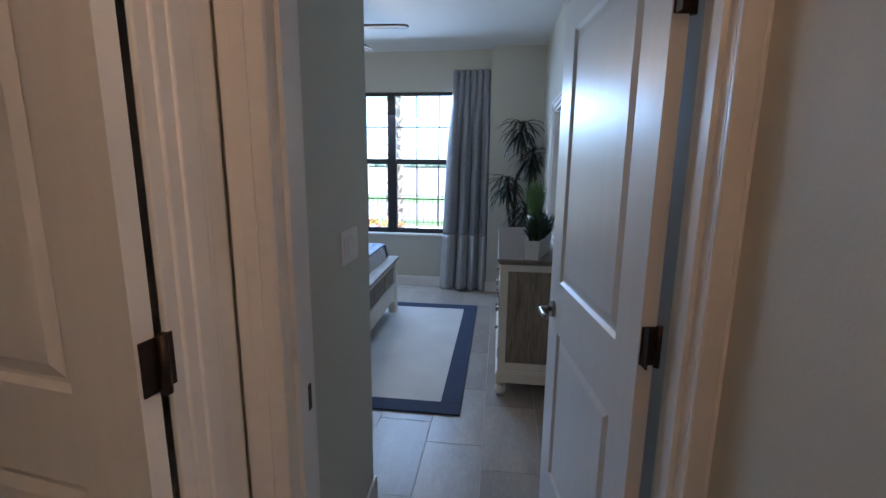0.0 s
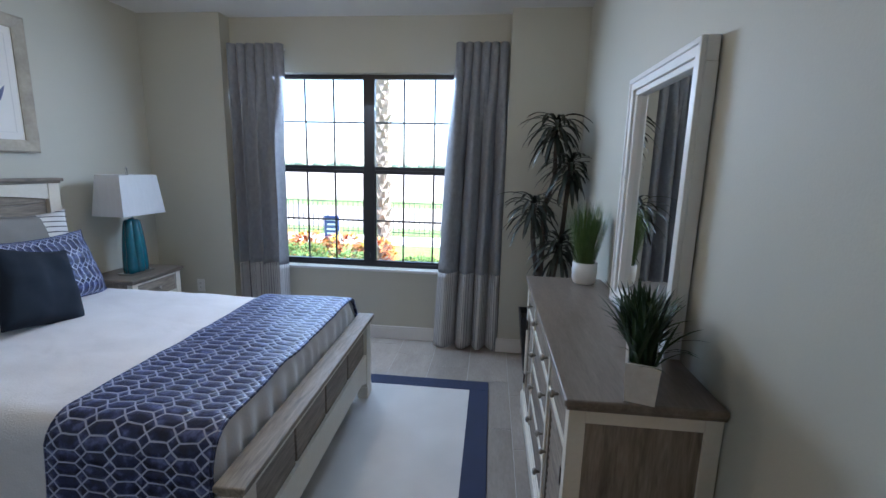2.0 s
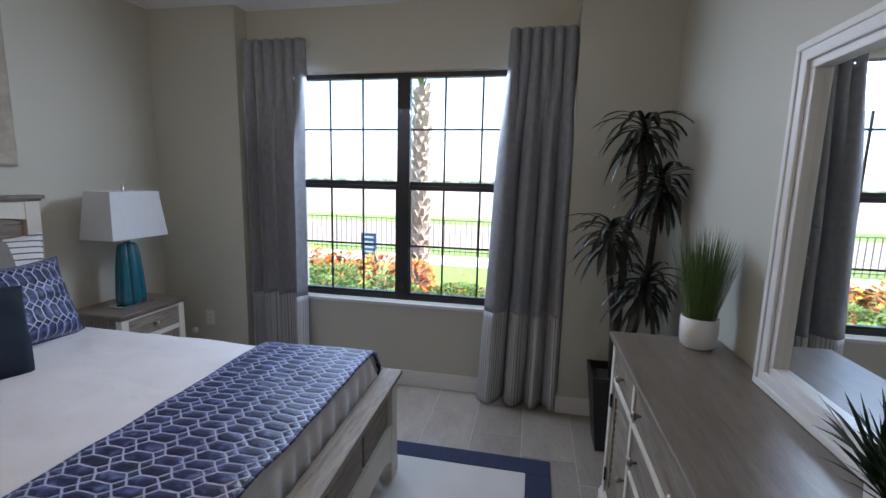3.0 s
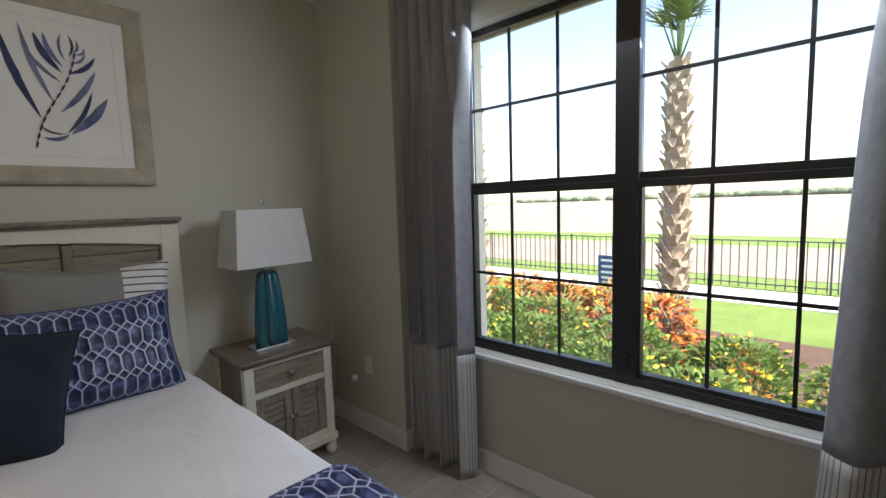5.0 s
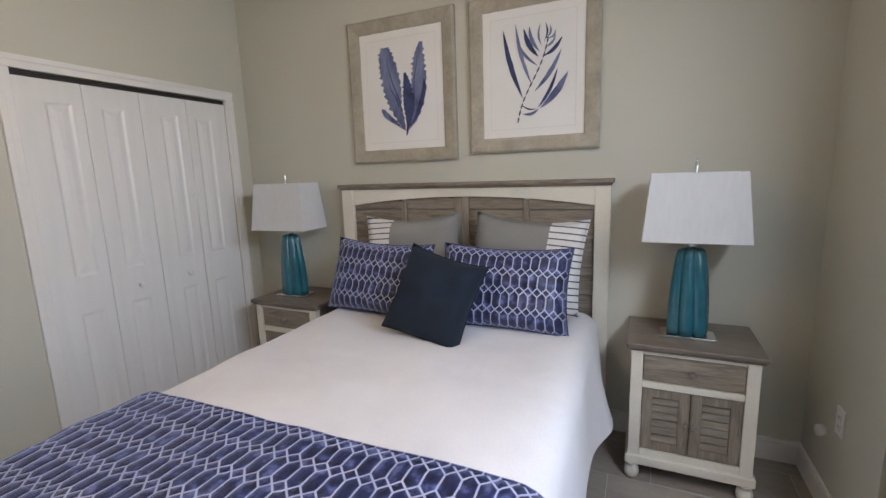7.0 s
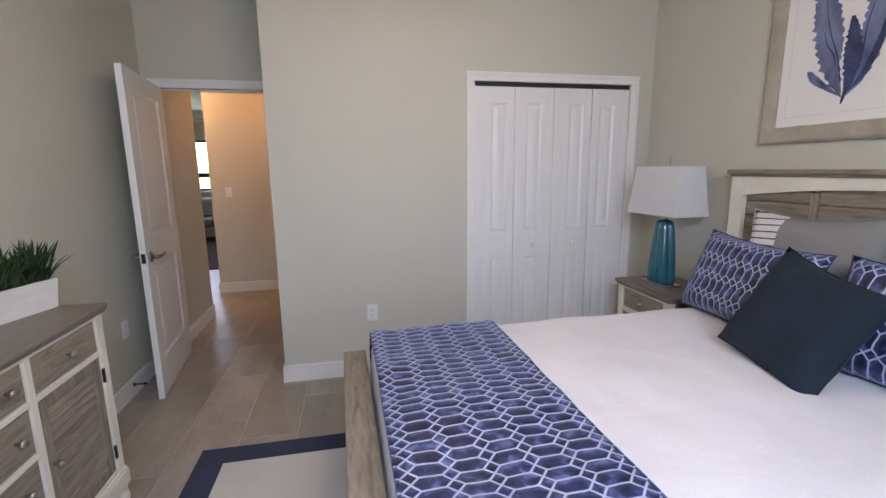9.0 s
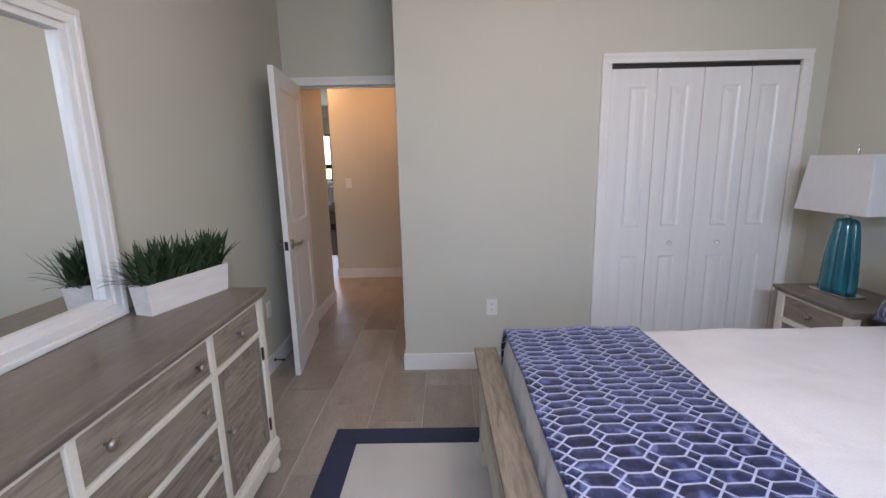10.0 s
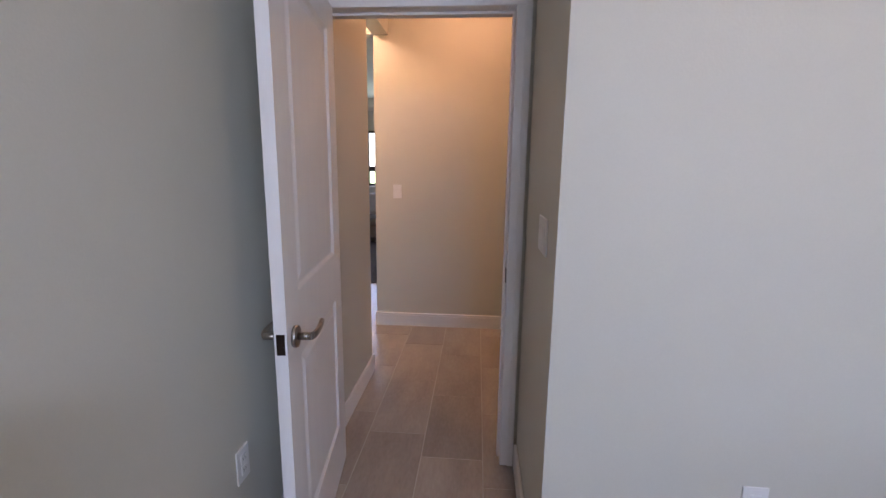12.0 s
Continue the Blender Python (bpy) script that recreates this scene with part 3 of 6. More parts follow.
LEAF_W, LEAF_H = 0.805, 2.032
ang = math.degrees(math.atan2(1.068 - 0.262, 0.588 - 0.688))
door1 = thing("door_1", pose(0.688, 0.262, 0.011, 0, 0, ang), "white two-panel bedroom door standing open", "door", kind="structure")
part("leaf", panel_leaf(LEAF_W, LEAF_H, 0.035, [(0.130, LEAF_W - 0.130, 0.24, 0.838), (0.130, LEAF_W - 0.130, 1.035, LEAF_H - 0.110)]), DOORW, door1)
lever(door1, LEAF_W - 0.065, 0.915, 0.0, -1, -1)
lever(door1, LEAF_W - 0.065, 0.915, 0.035, 1, -1)
part("latch_plate", boxes(((LEAF_W - 0.001, 0.006, 0.885), (LEAF_W + 0.002, 0.029, 0.945), 0.0005)), HINGE, door1, "dark latch plate in the door edge")
for hz in (0.24, 1.075, 1.80):
    hb = boxes(((-0.004, 0.002, hz - 0.045), (-0.001, 0.033, hz + 0.045), 0.001), ((-0.030, 0.026, hz - 0.045), (-0.004, 0.030, hz + 0.045), 0.001))
    tube(hb, (-0.006, -0.004, hz - 0.048), (-0.006, -0.004, hz + 0.048), 0.007, seg=12)
    part("hinge", hb, HINGE, door1, "dark bronze butt hinge")

door2 = thing("door_2", pose(-0.192, -0.122, 0.011, 0, 0, 172), "white two-panel hall storage door, standing open", "door", kind="structure")
part("leaf", panel_leaf(0.765, LEAF_H, 0.035, [(0.140, 0.625, 0.24, 0.925), (0.140, 0.625, 1.095, LEAF_H - 0.125)]), DOORW, door2)
for hz in (0.24, 1.150, 1.80):
    hb = boxes(((-0.004, -0.030, hz - 0.045), (-0.0005, 0.030, hz + 0.045), 0.001))
    tube(hb, (-0.010, -0.004, hz - 0.05), (-0.010, -0.004, hz + 0.05), 0.009, seg=12)
    part("hinge", hb, HINGE, door2, "dark bronze butt hinge")

closet = thing("closet_door", pose(CX0, 0.925, 0.012), "white four-leaf bifold closet door, shut", "closet door", kind="structure")
bw = (CX1 - CX0) / 4
for k in range(4):
    pa, pb = ((0.115, 0.232), (0.060, 0.172), (0.090, 0.205), (0.052, 0.168))[k]
    lf = part("leaf", panel_leaf(bw - 0.004, 1.978, 0.03, [(pa, pb, 0.16, 0.785), (pa, pb, 0.983, 1.872)], 0.006), DOORW, closet)
    lf.location = (k * bw + 0.002, 0.006 if k in (0, 3) else 0.004, 0)
for kx in (1.42, 2.50):
    kb = bmesh.new()
    tube(kb, (kx * bw, 0.034, 0.872), (kx * bw, 0.050, 0.872), 0.007)
    lathe([(0.006, 0), (0.016, 0.006), (0.016, 0.012), (0.010, 0.017), (0.002, 0.018)], seg=16, bm=kb)
    for v in kb.verts:
        if v.co.length < 0.05:
            v.co = Vector((kx * bw + v.co.x, 0.048 + v.co.z, 0.872 + v.co.y))
    part("knob", kb, PLASTIC, closet, "small white round knob")
# bar filling the gap over the leaves, the gap's shade as its colour
part("track", boxes(((0.0, -0.01, 1.981), (CX1 - CX0, 0.03, 2.004))), BLACKWOOD_GAPS, closet, "overhead track bar, near-black for the shaded gap")

# ---- window ----
win = thing("window_1", pose(0, 0, 0), "dark bronze double window with muntin bars and white sill", "window", kind="structure")
FY0, FY1 = 4.612, 4.672
part("window_frame", boxes(((WX0, FY0, WZ0), (WX0 + 0.028, FY1, WZ1), 0.004), ((WX1 - 0.028, FY0, WZ0), (WX1, FY1, WZ1), 0.004),
                           ((WX0, FY0, WZ0), (WX1, FY1, WZ0 + 0.035), 0.004), ((WX0, FY0, WZ1 - 0.035), (WX1, FY1, WZ1), 0.004)), BRONZE, win)
WXC = (WX0 + WX1) / 2
part("mullion", boxes(((WXC - 0.048, FY0 - 0.004, WZ0), (WXC + 0.048, FY1, WZ1), 0.004)), BRONZE, win)
for x0, x1 in ((WX0 + 0.03, WXC - 0.045), (WXC + 0.045, WX1 - 0.03)):
    part("meeting_rail", boxes(((x0, FY0 + 0.004, 1.480), (x1, FY1 - 0.004, 1.512), 0.003), ((x0, FY0 + 0.016, 1.512), (x1, FY1 - 0.004, 1.542), 0.003)), BRONZE, win)
    part("sash_frame", boxes(((x0, FY0 + 0.006, WZ0 + 0.03), (x0 + 0.014, FY1 - 0.01, 1.48), 0.002), ((x1 - 0.014, FY0 + 0.006, WZ0 + 0.03), (x1, FY1 - 0.01, 1.48), 0.002),
                             ((x0, FY0 + 0.006, WZ0 + 0.03), (x1, FY1 - 0.01, WZ0 + 0.055), 0.002)), BRONZE, win)
    for z0, z1, zm in ((WZ0 + 0.05, 1.482, 1.065), (1.54, WZ1 - 0.03, 1.914)):
        pn = part("pane", boxes(((x0 + 0.005, 4.642, z0), (x1 - 0.005, 4.646, z1))), GLASS, win)
        pn.visible_shadow = False
        for xm in ((-1.538, -1.281) if x0 < -1.5 else (-0.662, -0.397)):
            part("muntin", boxes(((xm - 0.007, 4.632, z0), (xm + 0.007, 4.640, z1))), BRONZE, win)
        part("muntin", boxes(((x0 + 0.005, 4.630, zm - 0.007), (x1 - 0.005, 4.639, zm + 0.007))), BRONZE, win)
part("latch", boxes(((WXC - 0.008, FY0 - 0.016, 0.735), (WXC + 0.008, FY0 - 0.003, 0.775), 0.003)), BRONZE, win, "small dark sash latch")
SILL = paint("marble_sill", (0.62, 0.61, 0.60), (0.76, 0.75, 0.74), 0.3, 9, bump=0.02, fine=30)
part("window_sill", boxes(((WX0 - 0.0, YN - 0.022, WZ0 - 0.028), (WX1 + 0.0, FY0 + 0.01, WZ0 - 0.002), 0.005)), SILL, win, "white marble window sill")


# ---- floor tiles are last; slab here ----
solid("floor_slab", boxes(((-3.3, -7.4, -0.25), (5.0, 4.77, -0.0016))), GROUT, "pale grout bed under the floor tiles", "floor", "structure")

# ---- rug ----
rug = thing("area_rug", pose(0, 0, 0), "cream woven rug with a navy border on the tile floor", "rug")
RX0, RX1, RY0, RY1, RB = -1.95, 0.145, 1.692, 3.807, 0.132
part("field", boxes(((RX0 + RB, RY0 + RB, 0.001), (RX1 - RB, RY1 - RB, 0.010))), RUG, rug)
rb = boxes(((RX0, RY0, 0.001), (RX1, RY0 + RB, 0.0125), 0.003), ((RX0, RY1 - RB, 0.001), (RX1, RY1, 0.0125), 0.003),
           ((RX1 - RB, RY0 + RB, 0.001), (RX1, RY1 - RB, 0.0124), 0.003), ((RX0, RY0 + RB, 0.001), (RX0 + RB, RY1 - RB, 0.0124), 0.003))
part("border", rb, RUGB, rug, "navy cotton border")

# ---- bed ----
BED = pose(-2.855, 2.675, 0, 0, 0, 1.45)
bed = thing("bed", BED, "cream and driftwood panelled queen bed with a low footboard", "bed")
hb = thing("headboard", pose(0, 0, 0), "cream framed headboard with driftwood planks", "")
hb.parent = bed
del hb["label"]
for s in (-1, 1):
    part("post", boxes(((0.0, s * 0.79 - 0.04, 0.0), (0.06, s * 0.79 + 0.04, 1.385), 0.004)), CREAM, hb)
arch = bmesh.new()
N = 24
for i in range(N):
    y0, y1 = -0.75 + 1.5 * i / N, -0.75 + 1.5 * (i + 1) / N
    for ya, yb in ((y0, y1),):
        za, zb = (1.335 - 0.052 * (y / 0.75) ** 2 for y in (ya, yb))
        v = [arch.verts.new(c) for c in ((0.012, ya, za), (0.012, yb, zb), (0.012, yb, 1.385), (0.012, ya, 1.385), (0.056, ya, za), (0.056, yb, zb), (0.056, yb, 1.385), (0.056, ya, 1.385))]
        for q in ((0, 1, 2, 3), (4, 7, 6, 5), (0, 4, 5, 1), (3, 2, 6, 7)):
            arch.faces.new([v[k] for k in q])
bmesh.ops.remove_doubles(arch, verts=arch.verts, dist=1e-5)
part("top_rail", arch, CREAM, hb)
part("cap", boxes(((-0.006, -0.845, 1.398), (0.085, 0.845, 1.420), 0.004), ((0.0, -0.835, 1.385), (0.070, 0.835, 1.399), 0.004)), GRAIN["y"], hb, "driftwood cap moulding")
part("stile", boxes(((0.018, -0.045, 0.35), (0.046, 0.045, 1.335), 0.003)), GRAIN["z"], hb)
for s in (-1, 1):
    part("stile", boxes(((0.018, s * 0.385 - 0.018, 0.35), (0.044, s * 0.385 + 0.018, 1.31), 0.003)), GRAIN["z"], hb)
for a, b in ((-0.75, -0.403), (-0.367, -0.045), (0.045, 0.367), (0.403, 0.75)):
    for k in range(12):
        z0 = 0.40 + k * 0.078
        part("plank", boxes(((0.016, a, z0), (0.034, b, z0 + 0.075), 0.004)), GRAIN["y"], hb)
fb = new("footboard")
fb.parent = bed
FXL = 2.145
for s in (-1, 1):
    part("post", boxes(((FXL, s * 0.775 - 0.05, 0.0), (FXL + 0.065, s * 0.775 + 0.05, 0.535), 0.004)), CREAM, fb)
    part("foot_block", boxes(((FXL - 0.004, s * 0.775 - 0.054, 0.0), (FXL + 0.069, s * 0.775 + 0.054, 0.09), 0.006)), CREAM, fb)
part("cap", boxes(((FXL - 0.018, -0.835, 0.548), (FXL + 0.088, 0.835, 0.572), 0.005), ((FXL - 0.008, -0.83, 0.535), (FXL + 0.076, 0.83, 0.549), 0.003)), GRAIN["y"], fb, "driftwood cap board")
part("top_rail", boxes(((FXL + 0.008, -0.73, 0.495), (FXL + 0.058, 0.73, 0.536), 0.003)), CREAM, fb)
apr = bmesh.new()
for i in range(N):
    ys = [-0.73 + 1.46 * (i + k) / N for k in (0, 1)]
    zl = [0.165 if abs(y) < 0.60 else 0.165 + 0.05 * ((abs(y) - 0.60) / 0.13) * -1 for y in ys]
    v = [apr.verts.new(c) for c in ((FXL + 0.006, ys[0], zl[0]), (FXL + 0.006, ys[1], zl[1]), (FXL + 0.006, ys[1], 0.318), (FXL + 0.006, ys[0], 0.318),
                                    (FXL + 0.060, ys[0], zl[0]), (FXL + 0.060, ys[1], zl[1]), (FXL + 0.060, ys[1], 0.318), (FXL + 0.060, ys[0], 0.318))]
    for q in ((0, 1, 2, 3), (4, 7, 6, 5), (0, 4, 5, 1), (3, 2, 6, 7)):
        apr.faces.new([v[k] for k in q])
bmesh.ops.remove_doubles(apr, verts=apr.verts, dist=1e-5)
part("apron", apr, CREAM, fb)
for k in range(4):
    y0 = -0.73 + k * 0.365
    part("panel", boxes(((FXL + 0.022, y0 + 0.009, 0.314), (FXL + 0.044, y0 + 0.356, 0.498), 0.004)), GRAIN["y"], fb)
    if k:
        part("stile", boxes(((FXL + 0.018, y0 - 0.008, 0.314), (FXL + 0.034, y0 + 0.008, 0.498), 0.002)), BLACKWOOD_GAPS, fb)
for s in (-1, 1):
    part("side_rail", boxes(((0.055, s * 0.752 - 0.014, 0.20), (FXL + 0.004, s * 0.752 + 0.014, 0.39), 0.004)), CREAM, bed)


def cloth_body(x0, x1, hw, z0, z1, radius, nx, ns, ripple, seed, flare=0.0, ends=True, head=0.0, roll=0.0):
    """Cloth laid over a mattress: profile across y swept along x, with soft creases; u, v in metres."""
    bm = bmesh.new()
    uvl = bm.loops.layers.uv.new("UVMap")
    prof, dist = [], [0.0]
    n_arc = 6
    drop = z1 - radius - z0
    for i in range(ns):
        prof.append((-hw - flare * (1 - i / ns), z0 + drop * i / ns))
    for i in range(n_arc + 1):
        a = math.pi - math.pi / 2 * i / n_arc
        prof.append((-hw + radius + radius * math.cos(a), z1 - radius + radius * math.sin(a)))
    nt = 22
    for i in range(1, nt):
        prof.append((-hw + radius + (2 * hw - 2 * radius) * i / nt, z1))
    prof += [(-y, z) for y, z in reversed(prof[:ns + n_arc + 1])]
    for a, b in zip(prof, prof[1:]):
        dist.append(dist[-1] + math.hypot(b[0] - a[0], b[1] - a[1]))
    rows = []
    for i in range(nx + 1):
        x = x0 + (x1 - x0) * i / nx
        row = []
        for (y, z), s in zip(prof, dist):
            nz = noise.noise(Vector((x * 3.1 + seed, y * 3.1, z * 3.1))) + 0.5 * noise.noise(Vector((x * 8 + seed, y * 7, z * 2)))
            side = abs(y) >= hw - 1e-6
            k = ripple * (1.6 if side else 1.0)
            nz += 0.8 * noise.noise(Vector((x * 1.3 + seed, y * 5.5 - x * 2.0, z)))
            low = max(0.0, 1 - (z - z0) / max(drop, 1e-6))
            if side and y > 0 and head:
                y += head * low * math.exp(-((x - x0 - 0.34) / 0.17) ** 2)
            if i in (0, nx) and roll:
                y, z = y * (1 - roll / hw), z - (0 if side else roll)
            row.append(bm.verts.new((x + (0.3 * k * nz if side else 0), y + (math.copysign(1, y) * k * nz if side else 0), z + (0 if side else k * nz))))
        rows.append(row)
    for i in range(nx):
        for j in range(len(prof) - 1):
            f = bm.faces.new((rows[i][j], rows[i + 1][j], rows[i + 1][j + 1], rows[i][j + 1]))
            f.smooth = True
            for lp, (a, b) in zip(f.loops, ((i, j), (i + 1, j), (i + 1, j + 1), (i, j + 1))):
                lp[uvl].uv = (x0 + (x1 - x0) * a / nx, dist[b])
    if ends:
        for r in (rows[0], rows[-1]):
            bm.faces.new(r if r is rows[0] else list(reversed(r)))
    return bm


mat_m = pose(-2.855, 2.695, 0, 0, 0, 0.8)
solid("mattress", boxes(((0.075, -0.745, 0.205), (2.085, 0.745, 0.46), 0.03), ((0.075, -0.745, 0.46), (2.085, 0.745, 0.676), 0.10, 4)), SHEET, "white queen mattress and box spring on the bed", "mattress", m=mat_m)
cov = cloth_body(0.07, 2.10, 0.768, 0.26, 0.698, 0.11, 80, 12, 0.011, 3.0, 0.030, ends=False, head=0.075)
coverlet = thing("coverlet", mat_m, "white cotton coverlet spread over the bed", "bedspread")
part("spread", cov, SHEET, coverlet)
# gathered front of the coverlet, hanging inside the footboard
skirt = bmesh.new()
rows = []
for i in range(141):
    y = -0.765 + 1.53 * i / 140
    zt = 0.696 - 0.085 * max(0, (abs(y) - 0.66) / 0.105) ** 2 if abs(y) > 0.66 else 0.696
    pl = 0.010 * math.sin(y * 58 + 1.3 * math.sin(y * 9)) + 0.006 * noise.noise(Vector((y * 9, 0, 0)))
    rows.append([skirt.verts.new((2.10 - 0.012 + 0.0 * pl, y, zt)), skirt.verts.new((2.106 + pl * 0.5, y, zt - 0.05)), skirt.verts.new((2.110 + pl, y, 0.52)), skirt.verts.new((2.112 + pl, y, 0.30))])
for a, b in zip(rows, rows[1:]):
    for k in range(3):
        skirt.faces.new((a[k], b[k], b[k + 1], a[k + 1])).smooth = True
part("end_drop", skirt, SHEET, coverlet, "gathered end behind the footboard")
run = cloth_body(1.53, 2.112, 0.784, 0.30, 0.714, 0.115, 40, 16, 0.011, 3.0, 0.028, ends=False, roll=0.010)
runner = thing("bed_runner", mat_m, "indigo and white trellis-print runner across the foot of the bed", "bed runner")
rp = part("panel", run, RUNNER_CLOTH, runner)
sm = rp.modifiers.new("thickness", "SOLIDIFY")
sm.thickness, sm.offset = 0.006, 1.0
for xa in (1.528, 2.104):
    hm = part("edge_hem", cloth_body(xa, xa + 0.010, 0.786, 0.30, 0.716, 0.115, 1, 16, 0.011, 3.0, 0.028, ends=False, roll=0.005), RUNNER_CLOTH, runner, "turned hem of the runner")
    hs = hm.modifiers.new("thickness", "SOLIDIFY")
    hs.thickness, hs.offset = 0.006, 1.0


def pillow(name, w, h, t, material, label, m, group="bed pillows", sag=0.0, seed=0.0, trim=None):
    """Cushion standing in its local xz plane, thickness along y; corners drawn out a little."""
    bm = bmesh.new()
    uvl = bm.loops.layers.uv.new("UVMap")
    n = 18
    grid = {}
    for side in (-1, 1):
        for i in range(n + 1):
            for j in range(n + 1):
                u, v = 2 * i / n - 1, 2 * j / n - 1
                edge = i in (0, n) or j in (0, n)
                if edge and (0, i, j) in grid:
                    continue
                pin = 1 - 0.085 * (1 - u * u) * abs(v) ** 3 if True else 1
                pinx = 1 - 0.07 * (1 - v * v) * abs(u) ** 3
                puff = max(0.0, (1 - u ** 4) * (1 - v ** 4)) ** 0.55
                cr = 0.018 * noise.noise(Vector((u * 2.2 + seed, v * 2.2, side * 3))) + 0.008 * noise.noise(Vector((u * 6 + seed, v * 4.5, side * 3)))
                x, z = u * w / 2 * pinx, v * h / 2 * pin
                y = 0 if edge else side * (t / 2 * puff * (1 - 0.25 * sag * v) + cr * puff)
                z += -0.015 * sag * (1 - u * u) * (1 if v > 0 else 0)
                grid[(0 if edge else side, i, j)] = bm.verts.new((x, y, z))
    for side in (-1, 1):
        for i in range(n):
            for j in range(n):
                ks = [(i, j), (i + 1, j), (i + 1, j + 1), (i, j + 1)]
                vs = [grid[(0 if (a in (0, n) or b in (0, n)) else side, a, b)] for a, b in ks]
                try:
                    f = bm.faces.new(vs)
                except ValueError:
                    continue
                f.smooth = True
                for lp, (a, b) in zip(f.loops, ks):
                    lp[uvl].uv = (w * a / n + (0 if side < 0 else 3), h * b / n)
    root = thing(name, m, label, "pillow", group)
    part("cushion", bm, material, root)
    pip = bmesh.new()
    rings = []
    c = [(-w / 2, -h / 2), (w / 2, -h / 2), (w / 2, h / 2), (-w / 2, h / 2)]
    pts = []
    for k in range(4):
        (xa, za), (xb, zb) = c[k], c[(k + 1) % 4]
        for q in range(9):
            s = q / 9
            u, v = (xa + (xb - xa) * s) * 2 / w, (za + (zb - za) * s) * 2 / h
            pts.append(Vector((u * w / 2 * (1 - 0.07 * (1 - v * v) * abs(u) ** 3), 0, v * h / 2 * (1 - 0.085 * (1 - u * u) * abs(v) ** 3) + (-0.015 * sag * (1 - u * u) if v > 0 else 0))))
    for i, q in enumerate(pts):
        d = (pts[(i + 1) % len(pts)] - pts[i - 1]).normalized()
        nrm = d.cross(Vector((0, 1, 0)))
        rings.append([pip.verts.new(q + 0.0035 * (math.cos(k * 1.0472) * nrm + math.sin(k * 1.0472) * Vector((0, 1, 0)))) for k in range(6)])
    for i in range(len(rings)):
        a, b = rings[i], rings[(i + 1) % len(rings)]
        for k in range(6):
            pip.faces.new((a[k], a[(k + 1) % 6], b[(k + 1) % 6], b[k])).smooth = True
    part("piping", pip, trim or material, root)
    return root


# pillows: local x runs along world +y or -y, y is thickness; leaning back toward the headboard
def leaning(x, y, z, lean, turn, spin=0.0):
    return pose(x, y, z) @ pose(0, 0, 0, 0, 0, 90 + turn) @ pose(0, 0, 0, lean, 0, 0) @ pose(0, 0, 0, 0, spin, 0)


pillow("euro_pillow", 0.62, 0.50, 0.15, EURO_L, "grey pillow with a black and white striped end, against the headboard", leaning(-2.665, 2.405, 0.995, -13, 2, -3), sag=1.5, seed=1)
pillow("euro_pillow", 0.62, 0.50, 0.15, EURO_R, "grey pillow with a black and white striped end, against the headboard", leaning(-2.665, 3.090, 0.995, -13, -2, 4), sag=1.5, seed=4)
pillow("pillow_sham", 0.67, 0.43, 0.17, SHAM_CLOTH, "indigo and white trellis-print pillow sham on the bed", leaning(-2.48, 2.285, 0.896, -20, -4, 1.5), sag=0.5, seed=7)
pillow("pillow_sham", 0.67, 0.43, 0.17, SHAM_CLOTH, "indigo and white trellis-print pillow sham on the bed", leaning(-2.46, 3.028, 0.898, -20, 3, 1), sag=0.5, seed=11)
pillow("throw_pillow", 0.415, 0.44, 0.15, NAVY, "solid navy square throw pillow leaning on the shams", leaning(-2.22, 2.757, 0.888, -24, 3, 15), sag=0.3, seed=15)


# ---- nightstands and lamps ----
def knob(parent, at, axis, material=PEWTER, r=0.015):
    bm = lathe([(0.005, 0), (0.005, 0.012), (r, 0.018), (r, 0.026), (r * 0.6, 0.031), (0.001, 0.032)], seg=14)
    q = Vector((0, 0, 1)).rotation_difference(Vector(axis)).to_matrix().to_4x4()
    bmesh.ops.transform(bm, matrix=Matrix.Translation(at) @ q, verts=bm.verts)
    return part("knob", bm, material, parent, "round pewter knob")


def louvre_door(parent, x, y0, y1, z0, z1, out=1, slat_span=None):
    """Small door on a face normal to x: frame with a column of tilted slats."""
    d = new("door")
    d.parent = parent
    t = 0.014
    xa, xb = sorted((x, x + out * t))
    st = min(0.045, (y1 - y0) * 0.22)
    part("door_frame", boxes(((xa, y0, z0), (xb, y0 + st, z1), 0.002), ((xa, y1 - st, z0), (xb, y1, z1), 0.002), ((xa, y0 + st, z0), (xb, y1 - st, z0 + st), 0.002), ((xa, y0 + st, z1 - st), (xb, y1 - st, z1), 0.002)), GRAIN["z"], d)
    n = max(5, int((z1 - z0 - 2 * st) / 0.032))
    for k in range(n):
        za = z0 + st + (z1 - z0 - 2 * st) * k / n
        zb = za + (z1 - z0 - 2 * st) / n
        bm = bmesh.new()
        v = [bm.verts.new(c) for c in ((x - out * 0.002, y0 + st, zb), (x - out * 0.002, y1 - st, zb), (x + out * 0.010, y1 - st, za + 0.004), (x + out * 0.010, y0 + st, za + 0.004),
                                       (x - out * 0.006, y0 + st, zb), (x - out * 0.006, y1 - st, zb), (x + out * 0.006, y1 - st, za), (x + out * 0.006, y0 + st, za))]
        for q in ((0, 1, 2, 3), (7, 6, 5, 4), (3, 2, 6, 7), (0, 4, 5, 1)):
            bm.faces.new([v[i] for i in q])
        part("slat", bm, GRAIN["y"], d)
    return d


def ball_foot(parent, x, y, h=0.085, r=0.034):
    part("foot", lathe([(r * 0.6, 0), (r * 0.95, h * 0.18), (r, h * 0.42), (r * 0.85, h * 0.66), (r * 0.55, h * 0.78), (r * 0.9, h * 0.86), (r * 0.9, h)], (x, y, 0), 18), CREAM, parent)


